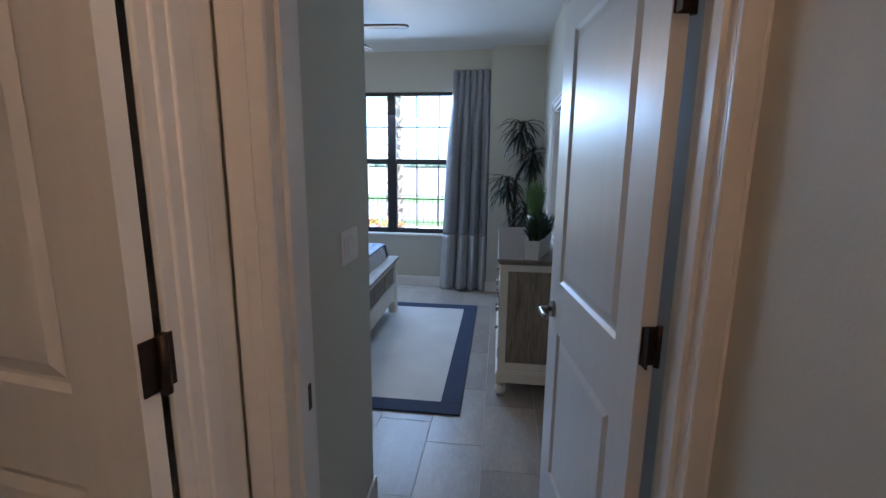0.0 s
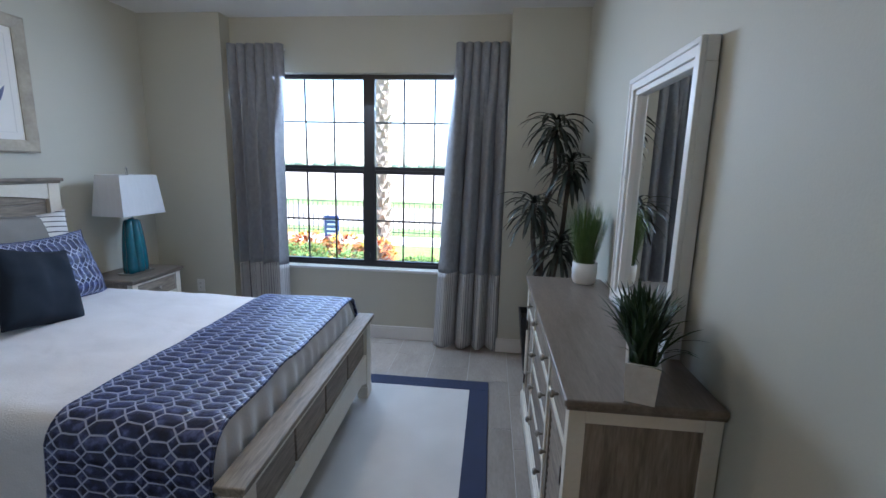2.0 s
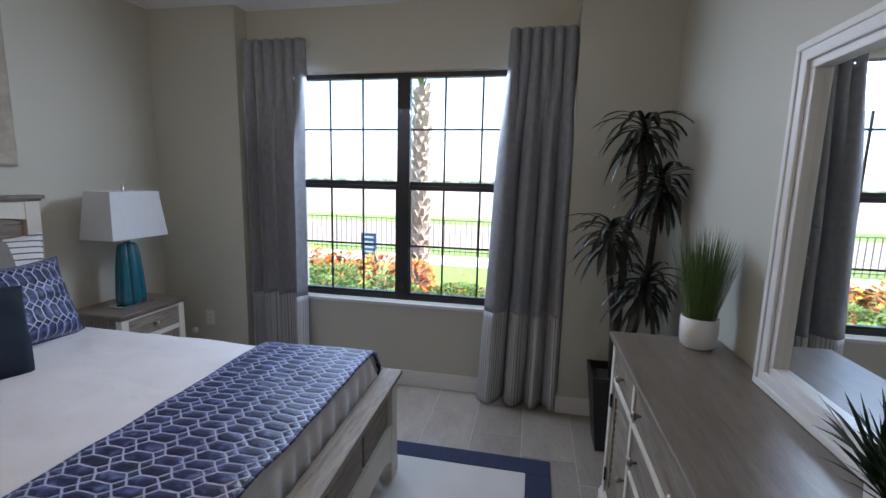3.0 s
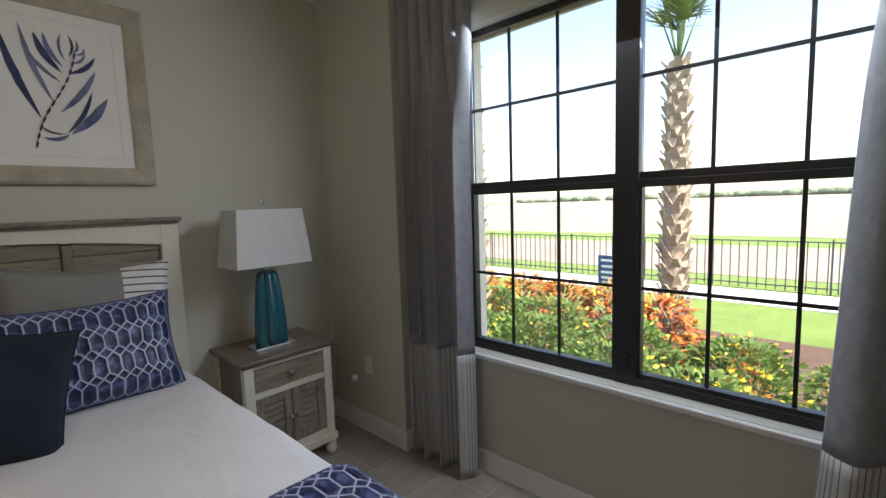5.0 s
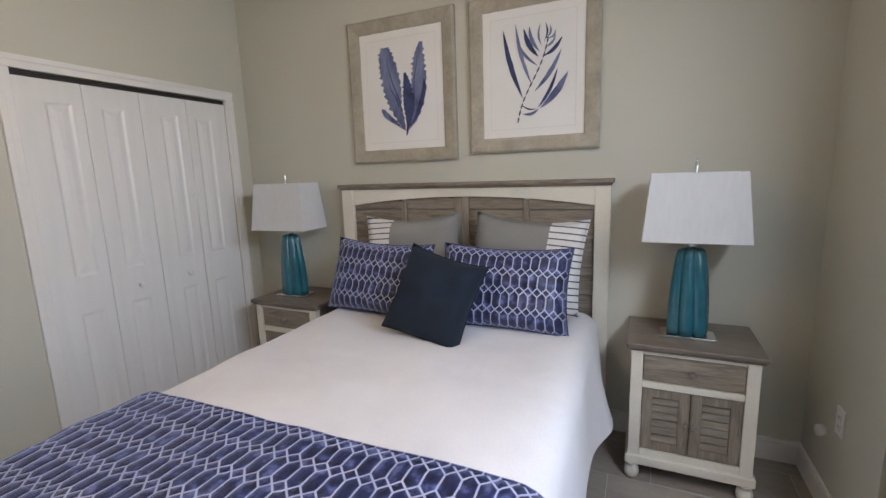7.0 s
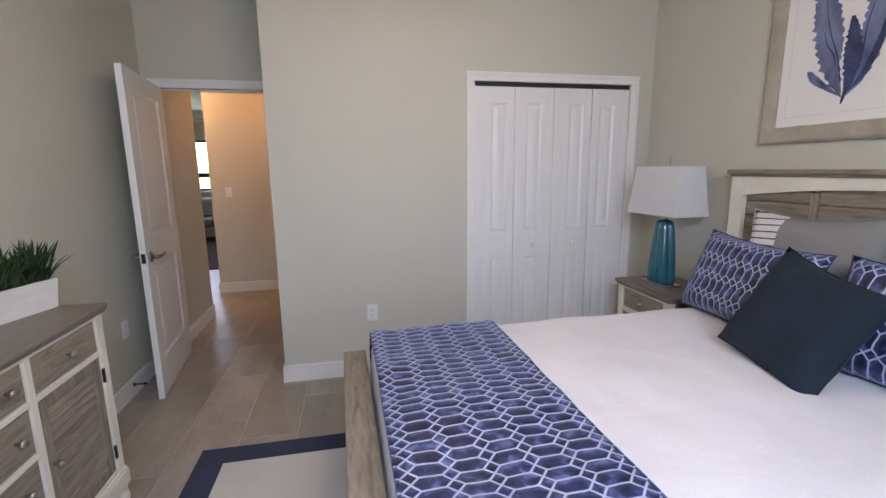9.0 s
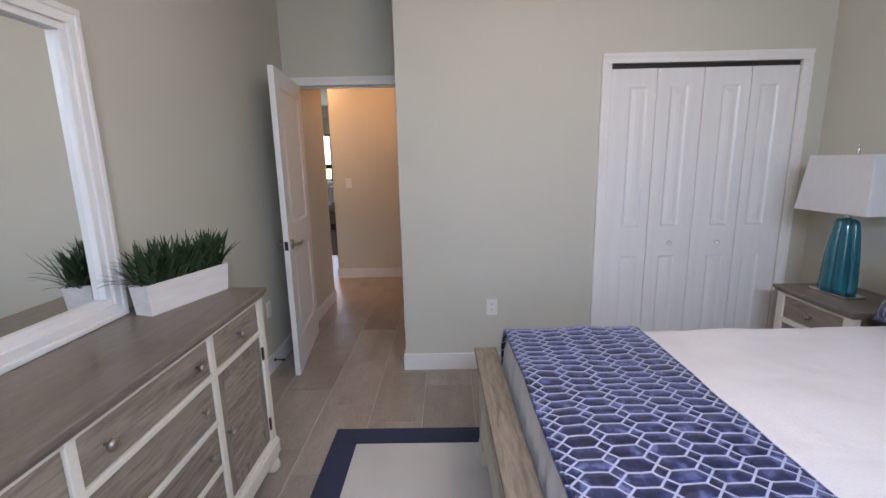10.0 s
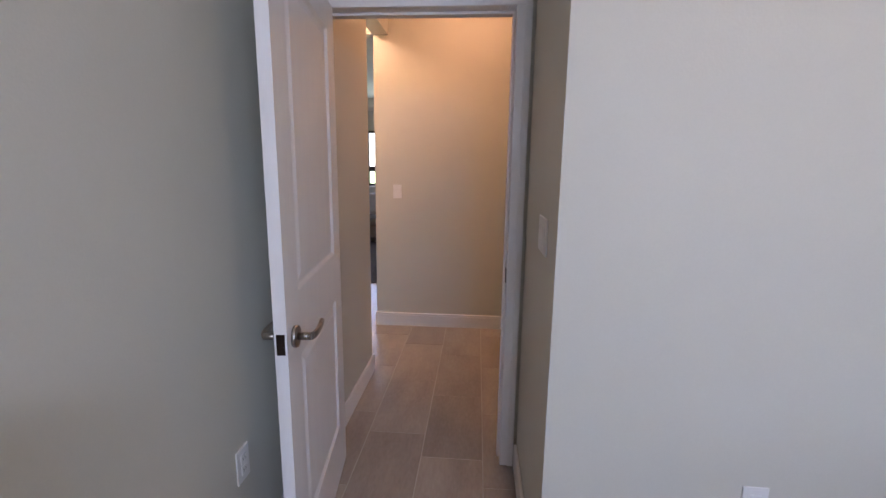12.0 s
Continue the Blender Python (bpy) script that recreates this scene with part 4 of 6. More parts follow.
NS_D, NS_W = 0.395, 0.50
ns = thing("nightstand", pose(-2.862, 3.885, 0), "cream nightstand with driftwood drawer and louvred doors beside the bed", "nightstand", "pair of nightstands")
hw = NS_W / 2
part("top", boxes(((0.0, -hw - 0.022, 0.662), (NS_D + 0.022, hw + 0.022, 0.685), 0.006), ((0.0, -hw - 0.012, 0.650), (NS_D + 0.010, hw + 0.012, 0.663), 0.003)), TOPWOOD, ns, "worn grey wooden top")
fr = boxes(((NS_D - 0.045, -hw, 0.085), (NS_D, -hw + 0.05, 0.651), 0.003), ((NS_D - 0.045, hw - 0.05, 0.085), (NS_D, hw, 0.651), 0.003), ((0, -hw, 0.085), (0.045, -hw + 0.05, 0.651), 0.003), ((0, hw - 0.05, 0.085), (0.045, hw, 0.651), 0.003),
           ((NS_D - 0.04, -hw + 0.05, 0.632), (NS_D - 0.002, hw - 0.05, 0.651), 0.002), ((NS_D - 0.04, -hw + 0.05, 0.472), (NS_D - 0.002, hw - 0.05, 0.502), 0.002), ((NS_D - 0.04, -hw + 0.05, 0.125), (NS_D - 0.002, hw - 0.05, 0.160), 0.002),
           ((-0.004, -hw - 0.012, 0.083), (NS_D + 0.012, hw + 0.012, 0.128), 0.006))
part("frame", fr, CREAM, ns)
for s in (-1, 1):
    part("side_panel", boxes(((0.045, s * (hw - 0.018) - 0.006, 0.12), (NS_D - 0.045, s * (hw - 0.018) + 0.006, 0.651))), GRAIN["z"], ns)
part("back_panel", boxes(((0.004, -hw + 0.04, 0.12), (0.012, hw - 0.04, 0.651))), GRAIN["z"], ns)
dr = new("drawer")
dr.parent = ns
part("drawer_front", boxes(((NS_D - 0.03, -hw + 0.053, 0.505), (NS_D - 0.008, hw - 0.053, 0.629), 0.003)), GRAIN["y"], dr)
knob(dr, (NS_D - 0.008, 0, 0.567), (1, 0, 0))
for a, b in ((-hw + 0.053, -0.002), (0.002, hw - 0.053)):
    d = louvre_door(ns, NS_D - 0.024, a, b, 0.163, 0.469)
    knob(d, (NS_D - 0.010, -0.016 if b < 0.1 else 0.016, 0.32), (1, 0, 0), PEWTER, 0.009)
for fx, fy in ((0.03, -hw + 0.02), (0.03, hw - 0.02), (NS_D - 0.02, -hw + 0.02), (NS_D - 0.02, hw - 0.02)):
    ball_foot(ns, fx, fy)
copy_thing(ns, pose(-2.862, 1.560, 0))

tl = thing("table_lamp", pose(-2.625, 3.866, 0.685), "teal fluted glass table lamp with a white rectangular shade", "table lamp", "pair of table lamps")
part("base_plate", boxes(((-0.058, -0.115, 0.0), (0.058, 0.115, 0.016), 0.003)), CHROME, tl, "brushed silver base plate")
prof = [(0.050, 0.016), (0.088, 0.020), (0.090, 0.05), (0.088, 0.12), (0.082, 0.22), (0.072, 0.32), (0.063, 0.385), (0.056, 0.408), (0.042, 0.419), (0.014, 0.424)]
lb = lathe(prof, seg=128, wave=lambda a, z: (0.76 + 0.26 * abs(math.cos(3 * a + 0.4 + 1.2 * z)) ** 0.6) * (1 - 0.15 * math.cos(a) ** 2))
part("body", lb, TEAL, tl, "teal fluted glass body")
nk = lathe([(0.014, 0.42), (0.018, 0.425), (0.018, 0.437), (0.008, 0.44), (0.008, 0.78), (0.005, 0.785), (0.009, 0.792), (0.004, 0.815), (0.001, 0.818)], seg=14)
part("stem", nk, CHROME, tl, "silver stem and finial")
sh = bmesh.new()
rr = []
for z, hx, hy in ((0.458, 0.125, 0.208), (0.756, 0.096, 0.180)):
    for inset in (0.0, 0.003):
        rr.append([sh.verts.new((sx * (hx - inset), sy * (hy - inset), z)) for sx, sy in ((-1, -1), (1, -1), (1, 1), (-1, 1))])
for k in range(4):
    j = (k + 1) % 4
    sh.faces.new((rr[0][k], rr[0][j], rr[2][j], rr[2][k]))
    sh.faces.new((rr[1][k], rr[3][k], rr[3][j], rr[1][j]))
    sh.faces.new((rr[0][k], rr[1][k], rr[1][j], rr[0][j]))
    sh.faces.new((rr[2][k], rr[2][j], rr[3][j], rr[3][k]))
shade = part("shade", sh, SHADE, tl, "white fabric shade")
part("spider", boxes(((-0.096, -0.002, 0.750), (0.096, 0.002, 0.754)), ((-0.002, -0.18, 0.750), (0.002, 0.18, 0.754))), CHROME, tl)
copy_thing(tl, pose(-2.63, 1.515, 0.685, 0, 0, 4))


# ---- pictures ----
def leaf_shape(bm, root, tip, width, bend, x, wob=0.0, seed=0.0, n=12, skew=0.5):
    """A flat painted leaf in the yz plane at depth x."""
    a, b = Vector((0, *root)), Vector((0, *tip))
    d = b - a
    nrm = Vector((0, -d.z, d.y)).normalized()
    left, right = [], []
    for i in range(n + 1):
        t = i / n
        c = a + d * t + nrm * bend * math.sin(math.pi * t)
        w = width * (math.sin(math.pi * min(1, t ** skew if skew < 1 else t)) ** 0.8 if 0 < t < 1 else 0.02)
        w = max(w, width * 0.03)
        j = 1 + wob * noise.noise(Vector((t * 9 + seed, seed, 0)))
        k = 1 + wob * noise.noise(Vector((t * 9 + seed, seed + 5, 0)))
        left.append(bm.verts.new((x, *(c + nrm * w * j)[1:3])))
        right.append(bm.verts.new((x, *(c - nrm * w * k)[1:3])))
    for i in range(n):
        bm.faces.new((left[i], left[i + 1], right[i + 1], right[i]))


def framed_print(y0, y1, z0, z1, label):
    cy, cz = (y0 + y1) / 2, (z0 + z1) / 2
    w, h = (y1 - y0) / 2, (z1 - z0) / 2
    pic = thing("framed_print", pose(XW, cy, cz), label, "picture", "pair of prints over the bed")
    fw = 0.078
    # mitred sides with a raised outer edge and a hand-worn outline
    for dy, dz in ((0, 1), (0, -1), (1, 0), (-1, 0)):
        bm = bmesh.new()
        la, lb = (w, h) if dz else (h, w)
        rows = []
        for k in range(15):
            s = 2 * k / 14 - 1
            row = []
            for off, x in ((0.0, 0.002), (0.0, 0.030), (0.012, 0.036), (0.030, 0.034), (fw - 0.012, 0.027), (fw, 0.022), (fw, 0.010)):
                q = 0.0022 * noise.noise(Vector((s * 6 + dy * 5 + y0, dz * 3, off * 9))) * (1 if abs(s) < 0.99 else 0)
                along, out = s * (la - off), (lb - off + (q if off < 0.02 or off > 0.06 else 0))
                co = (along * abs(dz) + out * dy, along * abs(dy) + out * dz)
                row.append(bm.verts.new((x + q * 0.4, co[0], co[1])))
            rows.append(row)
        for a, b in zip(rows, rows[1:]):
            for k in range(6):
                bm.faces.new((a[k], a[k + 1], b[k + 1], b[k]))
        for r in (rows[0], rows[-1]):
            bm.faces.new(r)
        bmesh.ops.recalc_face_normals(bm, faces=bm.faces)
        part("frame_side", bm, BLEACHED, pic)
    part("backing", boxes(((0.001, -w + 0.01, -h + 0.01), (0.012, w - 0.01, h - 0.01))), PAPER, pic)
    m1 = boxes(((0.012, -w + fw - 0.005, -h + fw - 0.005), (0.016, w - fw + 0.005, h - fw + 0.005)))
    part("mat_board", m1, PAPER, pic, "white mat board")
    gx, gz = w - fw - 0.042, h - fw - 0.042
    # raised line on the mat; its bevel shadow is put into the colour
    part("emboss_line", boxes(((0.0158, -gx, -gz), (0.0172, -gx + 0.004, gz), 0.0005), ((0.0158, gx - 0.004, -gz), (0.0172, gx, gz), 0.0005),
                              ((0.0158, -gx, gz - 0.004), (0.0172, gx, gz), 0.0005), ((0.0158, -gx, -gz), (0.0172, gx, -gz + 0.004), 0.0005)), EMBOSS_SHADE, pic, "raised plate line, greyed for its shadow")
    return pic


p1 = framed_print(1.925, 2.645, 1.553, 2.405, "indigo kelp print in a bleached wood frame above the bed")


def frond(name, x, spine, material, label, seed, frill=0.010):
    """A painted kelp blade: (across, up, half width) along its length, with a frilled outline and a darker rib."""
    bm = bmesh.new()
    n = 44
    left, right = [], []
    for i in range(n + 1):
        f = i / n * (len(spine) - 1)
        k = min(int(f), len(spine) - 2)
        t = f - k
        q = [Vector(spine[max(0, min(len(spine) - 1, k + d))]) for d in (-1, 0, 1, 2)]
        c = 0.5 * (2 * q[1] + (q[2] - q[0]) * t + (2 * q[0] - 5 * q[1] + 4 * q[2] - q[3]) * t * t + (3 * q[1] - q[0] - 3 * q[2] + q[3]) * t ** 3)
        w = max(c.z * 1.12, 0.0015)
        rag = min(1.0, w / 0.03) * frill
        left.append(bm.verts.new((x, c.x - w + rag * noise.noise(Vector((i * 0.55, seed, 0))) + 0.5 * rag * math.sin(i * 2.3), c.y)))
        right.append(bm.verts.new((x, c.x + w + rag * noise.noise(Vector((i * 0.55, seed + 9, 0))) + 0.4 * rag * math.sin(i * 2.0 + seed), c.y)))
    for i in range(n):
        bm.faces.new((left[i], left[i + 1], right[i + 1], right[i]))
    return part(name, bm, material, p1, label)


frond("kelp_wash", 0.0180, ((0.020, -0.238, 0.004), (-0.036, -0.121, 0.033), (-0.060, -0.003, 0.054), (-0.080, 0.115, 0.056), (-0.098, 0.205, 0.044), (-0.103, 0.258, 0.024)), INK, "indigo watercolour frond", 2.0, 0.016)
frond("kelp_wash", 0.0184, ((0.036, -0.238, 0.004), (0.080, -0.166, 0.028), (0.116, -0.033, 0.044), (0.124, 0.086, 0.042), (0.126, 0.175, 0.032), (0.144, 0.262, 0.010)), INK, "indigo watercolour frond", 5.0, 0.012)
frond("kelp_wash", 0.0188, ((0.028, -0.240, 0.003), (-0.040, -0.195, 0.015), (-0.098, -0.150, 0.024), (-0.137, -0.100, 0.010)), INK, "indigo watercolour frond", 8.0, 0.008)
frond("kelp_dark", 0.0192, ((0.030, -0.240, 0.003), (0.046, -0.180, 0.017), (0.050, -0.077, 0.034), (0.042, 0.027, 0.024), (0.030, 0.100, 0.007)), INKDARK, "dark indigo stroke", 11.0, 0.010)
frond("kelp_dark", 0.0196, ((0.050, -0.215, 0.003), (0.104, -0.150, 0.012), (0.150, -0.030, 0.013), (0.158, 0.050, 0.004)), INKDARK, "dark indigo stroke", 14.0, 0.006)
frond("kelp_dark", 0.0198, ((0.026, -0.268, 0.003), (0.032, -0.245, 0.006), (0.034, -0.220, 0.003)), INKDARK, "dark indigo stem", 17.0, 0.0)
for seed, (ya, za, yb, zb) in enumerate(((0.016, -0.20, -0.095, 0.20), (0.055, -0.19, 0.120, 0.18), (-0.02, -0.10, -0.085, 0.06), (0.005, -0.215, -0.11, -0.13))):
    frond("kelp_rib", 0.0194, ((ya, za, 0.002), ((ya * 2 + yb) / 3 + 0.008, (za * 2 + zb) / 3, 0.0035), ((ya + yb * 2) / 3 - 0.006, (za + zb * 2) / 3, 0.0025), (yb, zb, 0.001)), INKDARK, "thin dark vein", seed, 0.002)
p2 = framed_print(2.735, 3.438, 1.580, 2.402, "indigo seagrass print in a bleached wood frame above the bed")
bm = bmesh.new()
bm2 = bmesh.new()
rng = random.Random(5)


def stem_at(t):
    return (-0.078 + 0.165 * t - 0.012 * math.sin(2 * math.pi * t), -0.26 + 0.43 * t)


# leaf: root y, root z, tip y, tip z, half width
for k, (ya, za, yb, zb, w) in enumerate(((-0.05, -0.13, -0.158, 0.234, 0.014), (0.0, -0.066, -0.09, 0.256, 0.010), (0.03, 0.03, -0.088, 0.175, 0.008), (0.035, 0.073, -0.045, 0.226, 0.013),
                                         (0.04, 0.10, -0.015, 0.234, 0.010), (0.052, 0.124, 0.045, 0.24, 0.005), (0.064, 0.146, 0.070, 0.24, 0.005), (0.075, 0.16, 0.094, 0.226, 0.005), (0.082, 0.16, 0.124, 0.197, 0.005),
                                         (0.06, 0.073, 0.158, 0.16, 0.010), (0.067, 0.117, 0.124, 0.175, 0.006), (0.015, -0.10, 0.155, 0.10, 0.012), (0.03, -0.19, 0.135, 0.007, 0.009), (0.045, -0.19, 0.19, -0.015, 0.018),
                                         (-0.052, -0.212, 0.04, -0.19, 0.008), (-0.06, -0.16, 0.03, -0.19, 0.004))):
    bm = bmesh.new()
    leaf_shape(bm, (ya, za), (yb, zb), w, 0.014 if yb < ya else -0.014, 0.0180 + 0.0002 * k, 0.25, k * 2.0, 16, 1.25)
    part("painted_leaf", bm, INK if k % 3 and k != 9 else INKDARK, p2)
for k in range(12):
    a, b = stem_at(k / 12), stem_at((k + 1) / 12)
    leaf_shape(bm2, a, b, 0.0045, 0, 0.0214, 0, 0, 4, 1)
part("painted_stem", bm2, INKDARK, p2, "dark indigo stem")

# ---- dresser, with mirror and plants on it ----
DY0, DY1, DX, DB, DT = 1.965, 3.454, 0.340, 0.785, 0.912
dres = thing("dresser", pose(0, 0, 0), "cream dresser with driftwood drawers, louvred end doors and grey top", "dresser")
part("top", boxes(((DX, DY0, DT - 0.024), (DB, DY1, DT), 0.006), ((DX + 0.008, DY0 + 0.008, DT - 0.036), (DB, DY1 - 0.008, DT - 0.023), 0.003)), TOPWOOD, dres, "worn grey wooden top")
F, Y0, Y1 = DX + 0.018, DY0 + 0.022, DY1 - 0.022
S1, S2 = 2.412, 3.007
zt, zb = DT - 0.036, 0.185
rails = [(0.712, 0.728)]
fr = boxes(((F, Y0, 0.09), (F + 0.05, Y0 + 0.048, zt), 0.003), ((F, Y1 - 0.048, 0.09), (F + 0.05, Y1, zt), 0.003), ((DB - 0.05, Y0, 0.09), (DB, Y0 + 0.048, zt), 0.003), ((DB - 0.05, Y1 - 0.048, 0.09), (DB, Y1, zt), 0.003),
           ((F + 0.001, S1, zb), (F + 0.03, S1 + 0.030, zt), 0.002), ((F + 0.001, S2, zb), (F + 0.03, S2 + 0.030, zt), 0.002),
           ((F + 0.002, Y0 + 0.048, zt - 0.016), (F + 0.03, Y1 - 0.048, zt), 0.002), ((F + 0.002, Y0 + 0.048, 0.706), (F + 0.03, Y1 - 0.048, 0.726), 0.002),
           ((F + 0.002, S1 + 0.03, 0.528), (F + 0.03, S2, 0.546), 0.002), ((F + 0.002, S1 + 0.03, 0.350), (F + 0.03, S2, 0.368), 0.002),
           ((F + 0.002, Y0 + 0.048, zb - 0.02), (F + 0.03, Y1 - 0.048, zb), 0.002),
           ((F - 0.012, Y0 - 0.012, 0.088), (DB, Y1 + 0.012, 0.160), 0.008), ((F - 0.006, Y0 - 0.006, 0.158), (DB, Y1 + 0.006, 0.172), 0.004))
for y in (Y0, Y1 - 0.02):
    box(fr, (F + 0.05, y, zt - 0.045), (DB - 0.05, y + 0.02, zt), 0.002)
    box(fr, (F + 0.05, y, 0.17), (DB - 0.05, y + 0.02, 0.225), 0.002)
part("frame", fr, CREAM, dres)
for y in (Y0 + 0.006, Y1 - 0.016):
    part("side_panel", boxes(((F + 0.05, y, 0.22), (DB - 0.05, y + 0.010, zt - 0.04))), GRAIN["z"], dres)
part("back_panel", boxes(((DB - 0.012, Y0 + 0.04, 0.12), (DB - 0.004, Y1 - 0.04, zt))), GRAIN["z"], dres)
# added near-black sheet behind the fronts: shade of the gaps as colour
part("gap_shade_sheet", boxes(((F + 0.03, Y0 + 0.02, 0.17), (F + 0.04, Y1 - 0.02, zt))), BLACKWOOD_GAPS, dres)


def dresser_drawer(y0, y1, z0, z1, knobs):
    d = new("drawer")
    d.parent = dres
    part("drawer_front", boxes(((F + 0.008, y0 + 0.003, z0 + 0.003), (F + 0.028, y1 - 0.003, z1 - 0.003), 0.003)), GRAIN["y"], d)
    for k in knobs:
        knob(d, (F + 0.008, y0 + (y1 - y0) * k, (z0 + z1) / 2), (-1, 0, 0))


for ya, yb in ((Y0 + 0.048, S1), (S2 + 0.03, Y1 - 0.048)):
    dresser_drawer(ya, yb, 0.726, zt - 0.016, (0.5,))
    d = louvre_door(dres, F + 0.022, ya + 0.003, yb - 0.003, zb + 0.003, 0.703, -1)
    knob(d, (F + 0.008, yb - 0.03 if ya < 2.5 else ya + 0.03, 0.46), (-1, 0, 0), PEWTER, 0.011)
    hy = ya - 0.006 if ya < 2.5 else yb - 0.006
    for hz in (0.27, 0.62):
        part("hinge", boxes(((F - 0.004, hy, hz - 0.03), (F + 0.004, hy + 0.012, hz + 0.03), 0.001)), HINGE, d, "dark small hinge")
for z0, z1 in ((0.726, zt - 0.016), (0.546, 0.706), (0.368, 0.528), (zb, 0.350)):
    dresser_drawer(S1 + 0.03, S2, z0, z1, (0.14, 0.86) if z0 > 0.3 else (0.14, 0.86))
for fx in (F + 0.025, DB - 0.035):
    for fy in (Y0 + 0.02, Y1 - 0.02):
        ball_foot(dres, fx, fy, 0.09, 0.036)

mir = thing("dresser_mirror", pose(0, 0, 0), "white stepped-frame mirror standing on the dresser against the wall", "mirror")
MY0, MY1, MZ0, MZ1, MX = 2.300, 3.035, DT + 0.001, 1.972, 0.732
MF = 0.078
for nm, lo, hi in (("top", (0, MY0, MZ1 - MF), (0, MY1, MZ1)), ("bottom", (0, MY0, MZ0), (0, MY1, MZ0 + MF)), ("near", (0, MY0, MZ0 + MF), (0, MY0 + MF, MZ1 - MF)), ("far", (0, MY1 - MF, MZ0 + MF), (0, MY1, MZ1 - MF))):
    bm = bmesh.new()
    if nm in ("top", "bottom"):
        s = 1 if nm == "top" else -1
        zo, zi = (MZ1, MZ1 - MF) if nm == "top" else (MZ0, MZ0 + MF)
        box(bm, (MX + 0.012, MY0, min(zo, zi)), (DB - 0.002, MY1, max(zo, zi)), 0.003)
        box(bm, (MX, MY0, min(zo, zo - s * 0.055)), (MX + 0.013, MY1, max(zo, zo - s * 0.055)), 0.004)
        box(bm, (MX - 0.006, MY0, min(zo, zo - s * 0.022)), (MX + 0.004, MY1, max(zo, zo - s * 0.022)), 0.004)
    else:
        s = 1 if nm == "far" else -1
        yo, yi = (MY1, MY1 - MF) if nm == "far" else (MY0, MY0 + MF)
        box(bm, (MX + 0.012, min(yo, yi), MZ0 + MF), (DB, max(yo, yi), MZ1 - MF), 0.003)
        box(bm, (MX, min(yo, yo - s * 0.055), MZ0 + 0.05), (MX + 0.0128, max(yo, yo - s * 0.055), MZ1 - 0.05), 0.004)
        box(bm, (MX - 0.0055, min(yo, yo - s * 0.022), MZ0 + 0.02), (MX + 0.004, max(yo, yo - s * 0.022), MZ1 - 0.02), 0.004)
    part("frame_side", bm, TRIM, mir)
part("glass", boxes(((MX + 0.036, MY0 + MF - 0.005, MZ0 + MF - 0.005), (MX + 0.040, MY1 - MF + 0.005, MZ1 - MF + 0.005))), MIRROR, mir, "silvered mirror glass")

pa = math.degrees(math.atan2(2.352 - 1.990, 0.611 - 0.501))
pl = thing("planter_box", pose(0.598, 2.152, DT, 0, 0, pa), "whitewashed wooden trough of green grass on the dresser", "planter")
bm = bmesh.new()
hwb, hwt, hd, hdt, hh = 0.186, 0.196, 0.040, 0.046, 0.118
rings = [[bm.verts.new((sx * a, sy * b, z)) for sx, sy in ((-1, -1), (1, -1), (1, 1), (-1, 1))] for a, b, z in ((hwb, hd, 0), (hwt, hdt, hh), (hwt - 0.008, hdt - 0.008, hh), (hwt - 0.010, hdt - 0.010, hh - 0.03))]
bm.faces.new(list(reversed(rings[0])))
for a, b in zip(rings, rings[1:]):
    for k in range(4):
        bm.faces.new((a[k], a[(k + 1) % 4], b[(k + 1) % 4], b[k]))
bm.faces.new(rings[-1])
part("trough", bm, PLASTER, pl, "whitewashed trough")
rng = random.Random(21)
bm = bmesh.new()
for k in range(420):
    x, y = rng.uniform(-0.175, 0.175), rng.uniform(-0.03, 0.03)
    a = rng.uniform(0, 2 * math.pi)
    lean = rng.uniform(0.1, 0.75)
    end = (0.3 if x > 0 else 0.08) * x / 0.175 * abs(x) / 0.175
    lean *= 1.0 if x > -0.12 else 0.55
    blade(bm, (x, y, hh - 0.03), (lean * math.cos(a) + end, lean * math.sin(a) * 0.8, 1.0), rng.uniform(0.12, 0.215), rng.uniform(0.009, 0.017), rng.uniform(0.2, 1.1), 5)
for s in (-1, 1):
    for k in range(8 if s > 0 else 3):
        blade(bm, (s * 0.17, rng.uniform(-0.03, 0.03), hh - 0.02), (s * 1.0, rng.uniform(-0.7, 0.7), rng.uniform(0.7, 1.6)), rng.uniform(0.12, 0.21), 0.011, rng.uniform(0.3, 0.9), 5)
part("grass", bm, GRASSLEAF, pl, "tufted artificial green grass")

gp = thing("potted_grass", pose(0.660, 3.345, DT), "tall green grass in a white rounded pot on the dresser", "potted plant")
part("pot", lathe([(0.052, 0), (0.064, 0.012), (0.070, 0.06), (0.069, 0.122), (0.064, 0.124), (0.062, 0.10), (0.001, 0.10)], seg=36, cap=False), CERAMIC, gp, "white ceramic pot")
bm = bmesh.new()
for k in range(520):
    a, r = rng.uniform(0, 2 * math.pi), 0.052 * math.sqrt(rng.random())
    blade(bm, (r * math.cos(a), r * math.sin(a), 0.10), (r * 4.5 * math.cos(a) + rng.uniform(-0.08, 0.08), r * 4.5 * math.sin(a) + rng.uniform(-0.08, 0.08), 1.0), rng.uniform(0.24, 0.40), 0.0035, rng.uniform(0.0, 0.15), 3)
part("grass", bm, TALLGRASS, gp, "upright fine green grass blades")

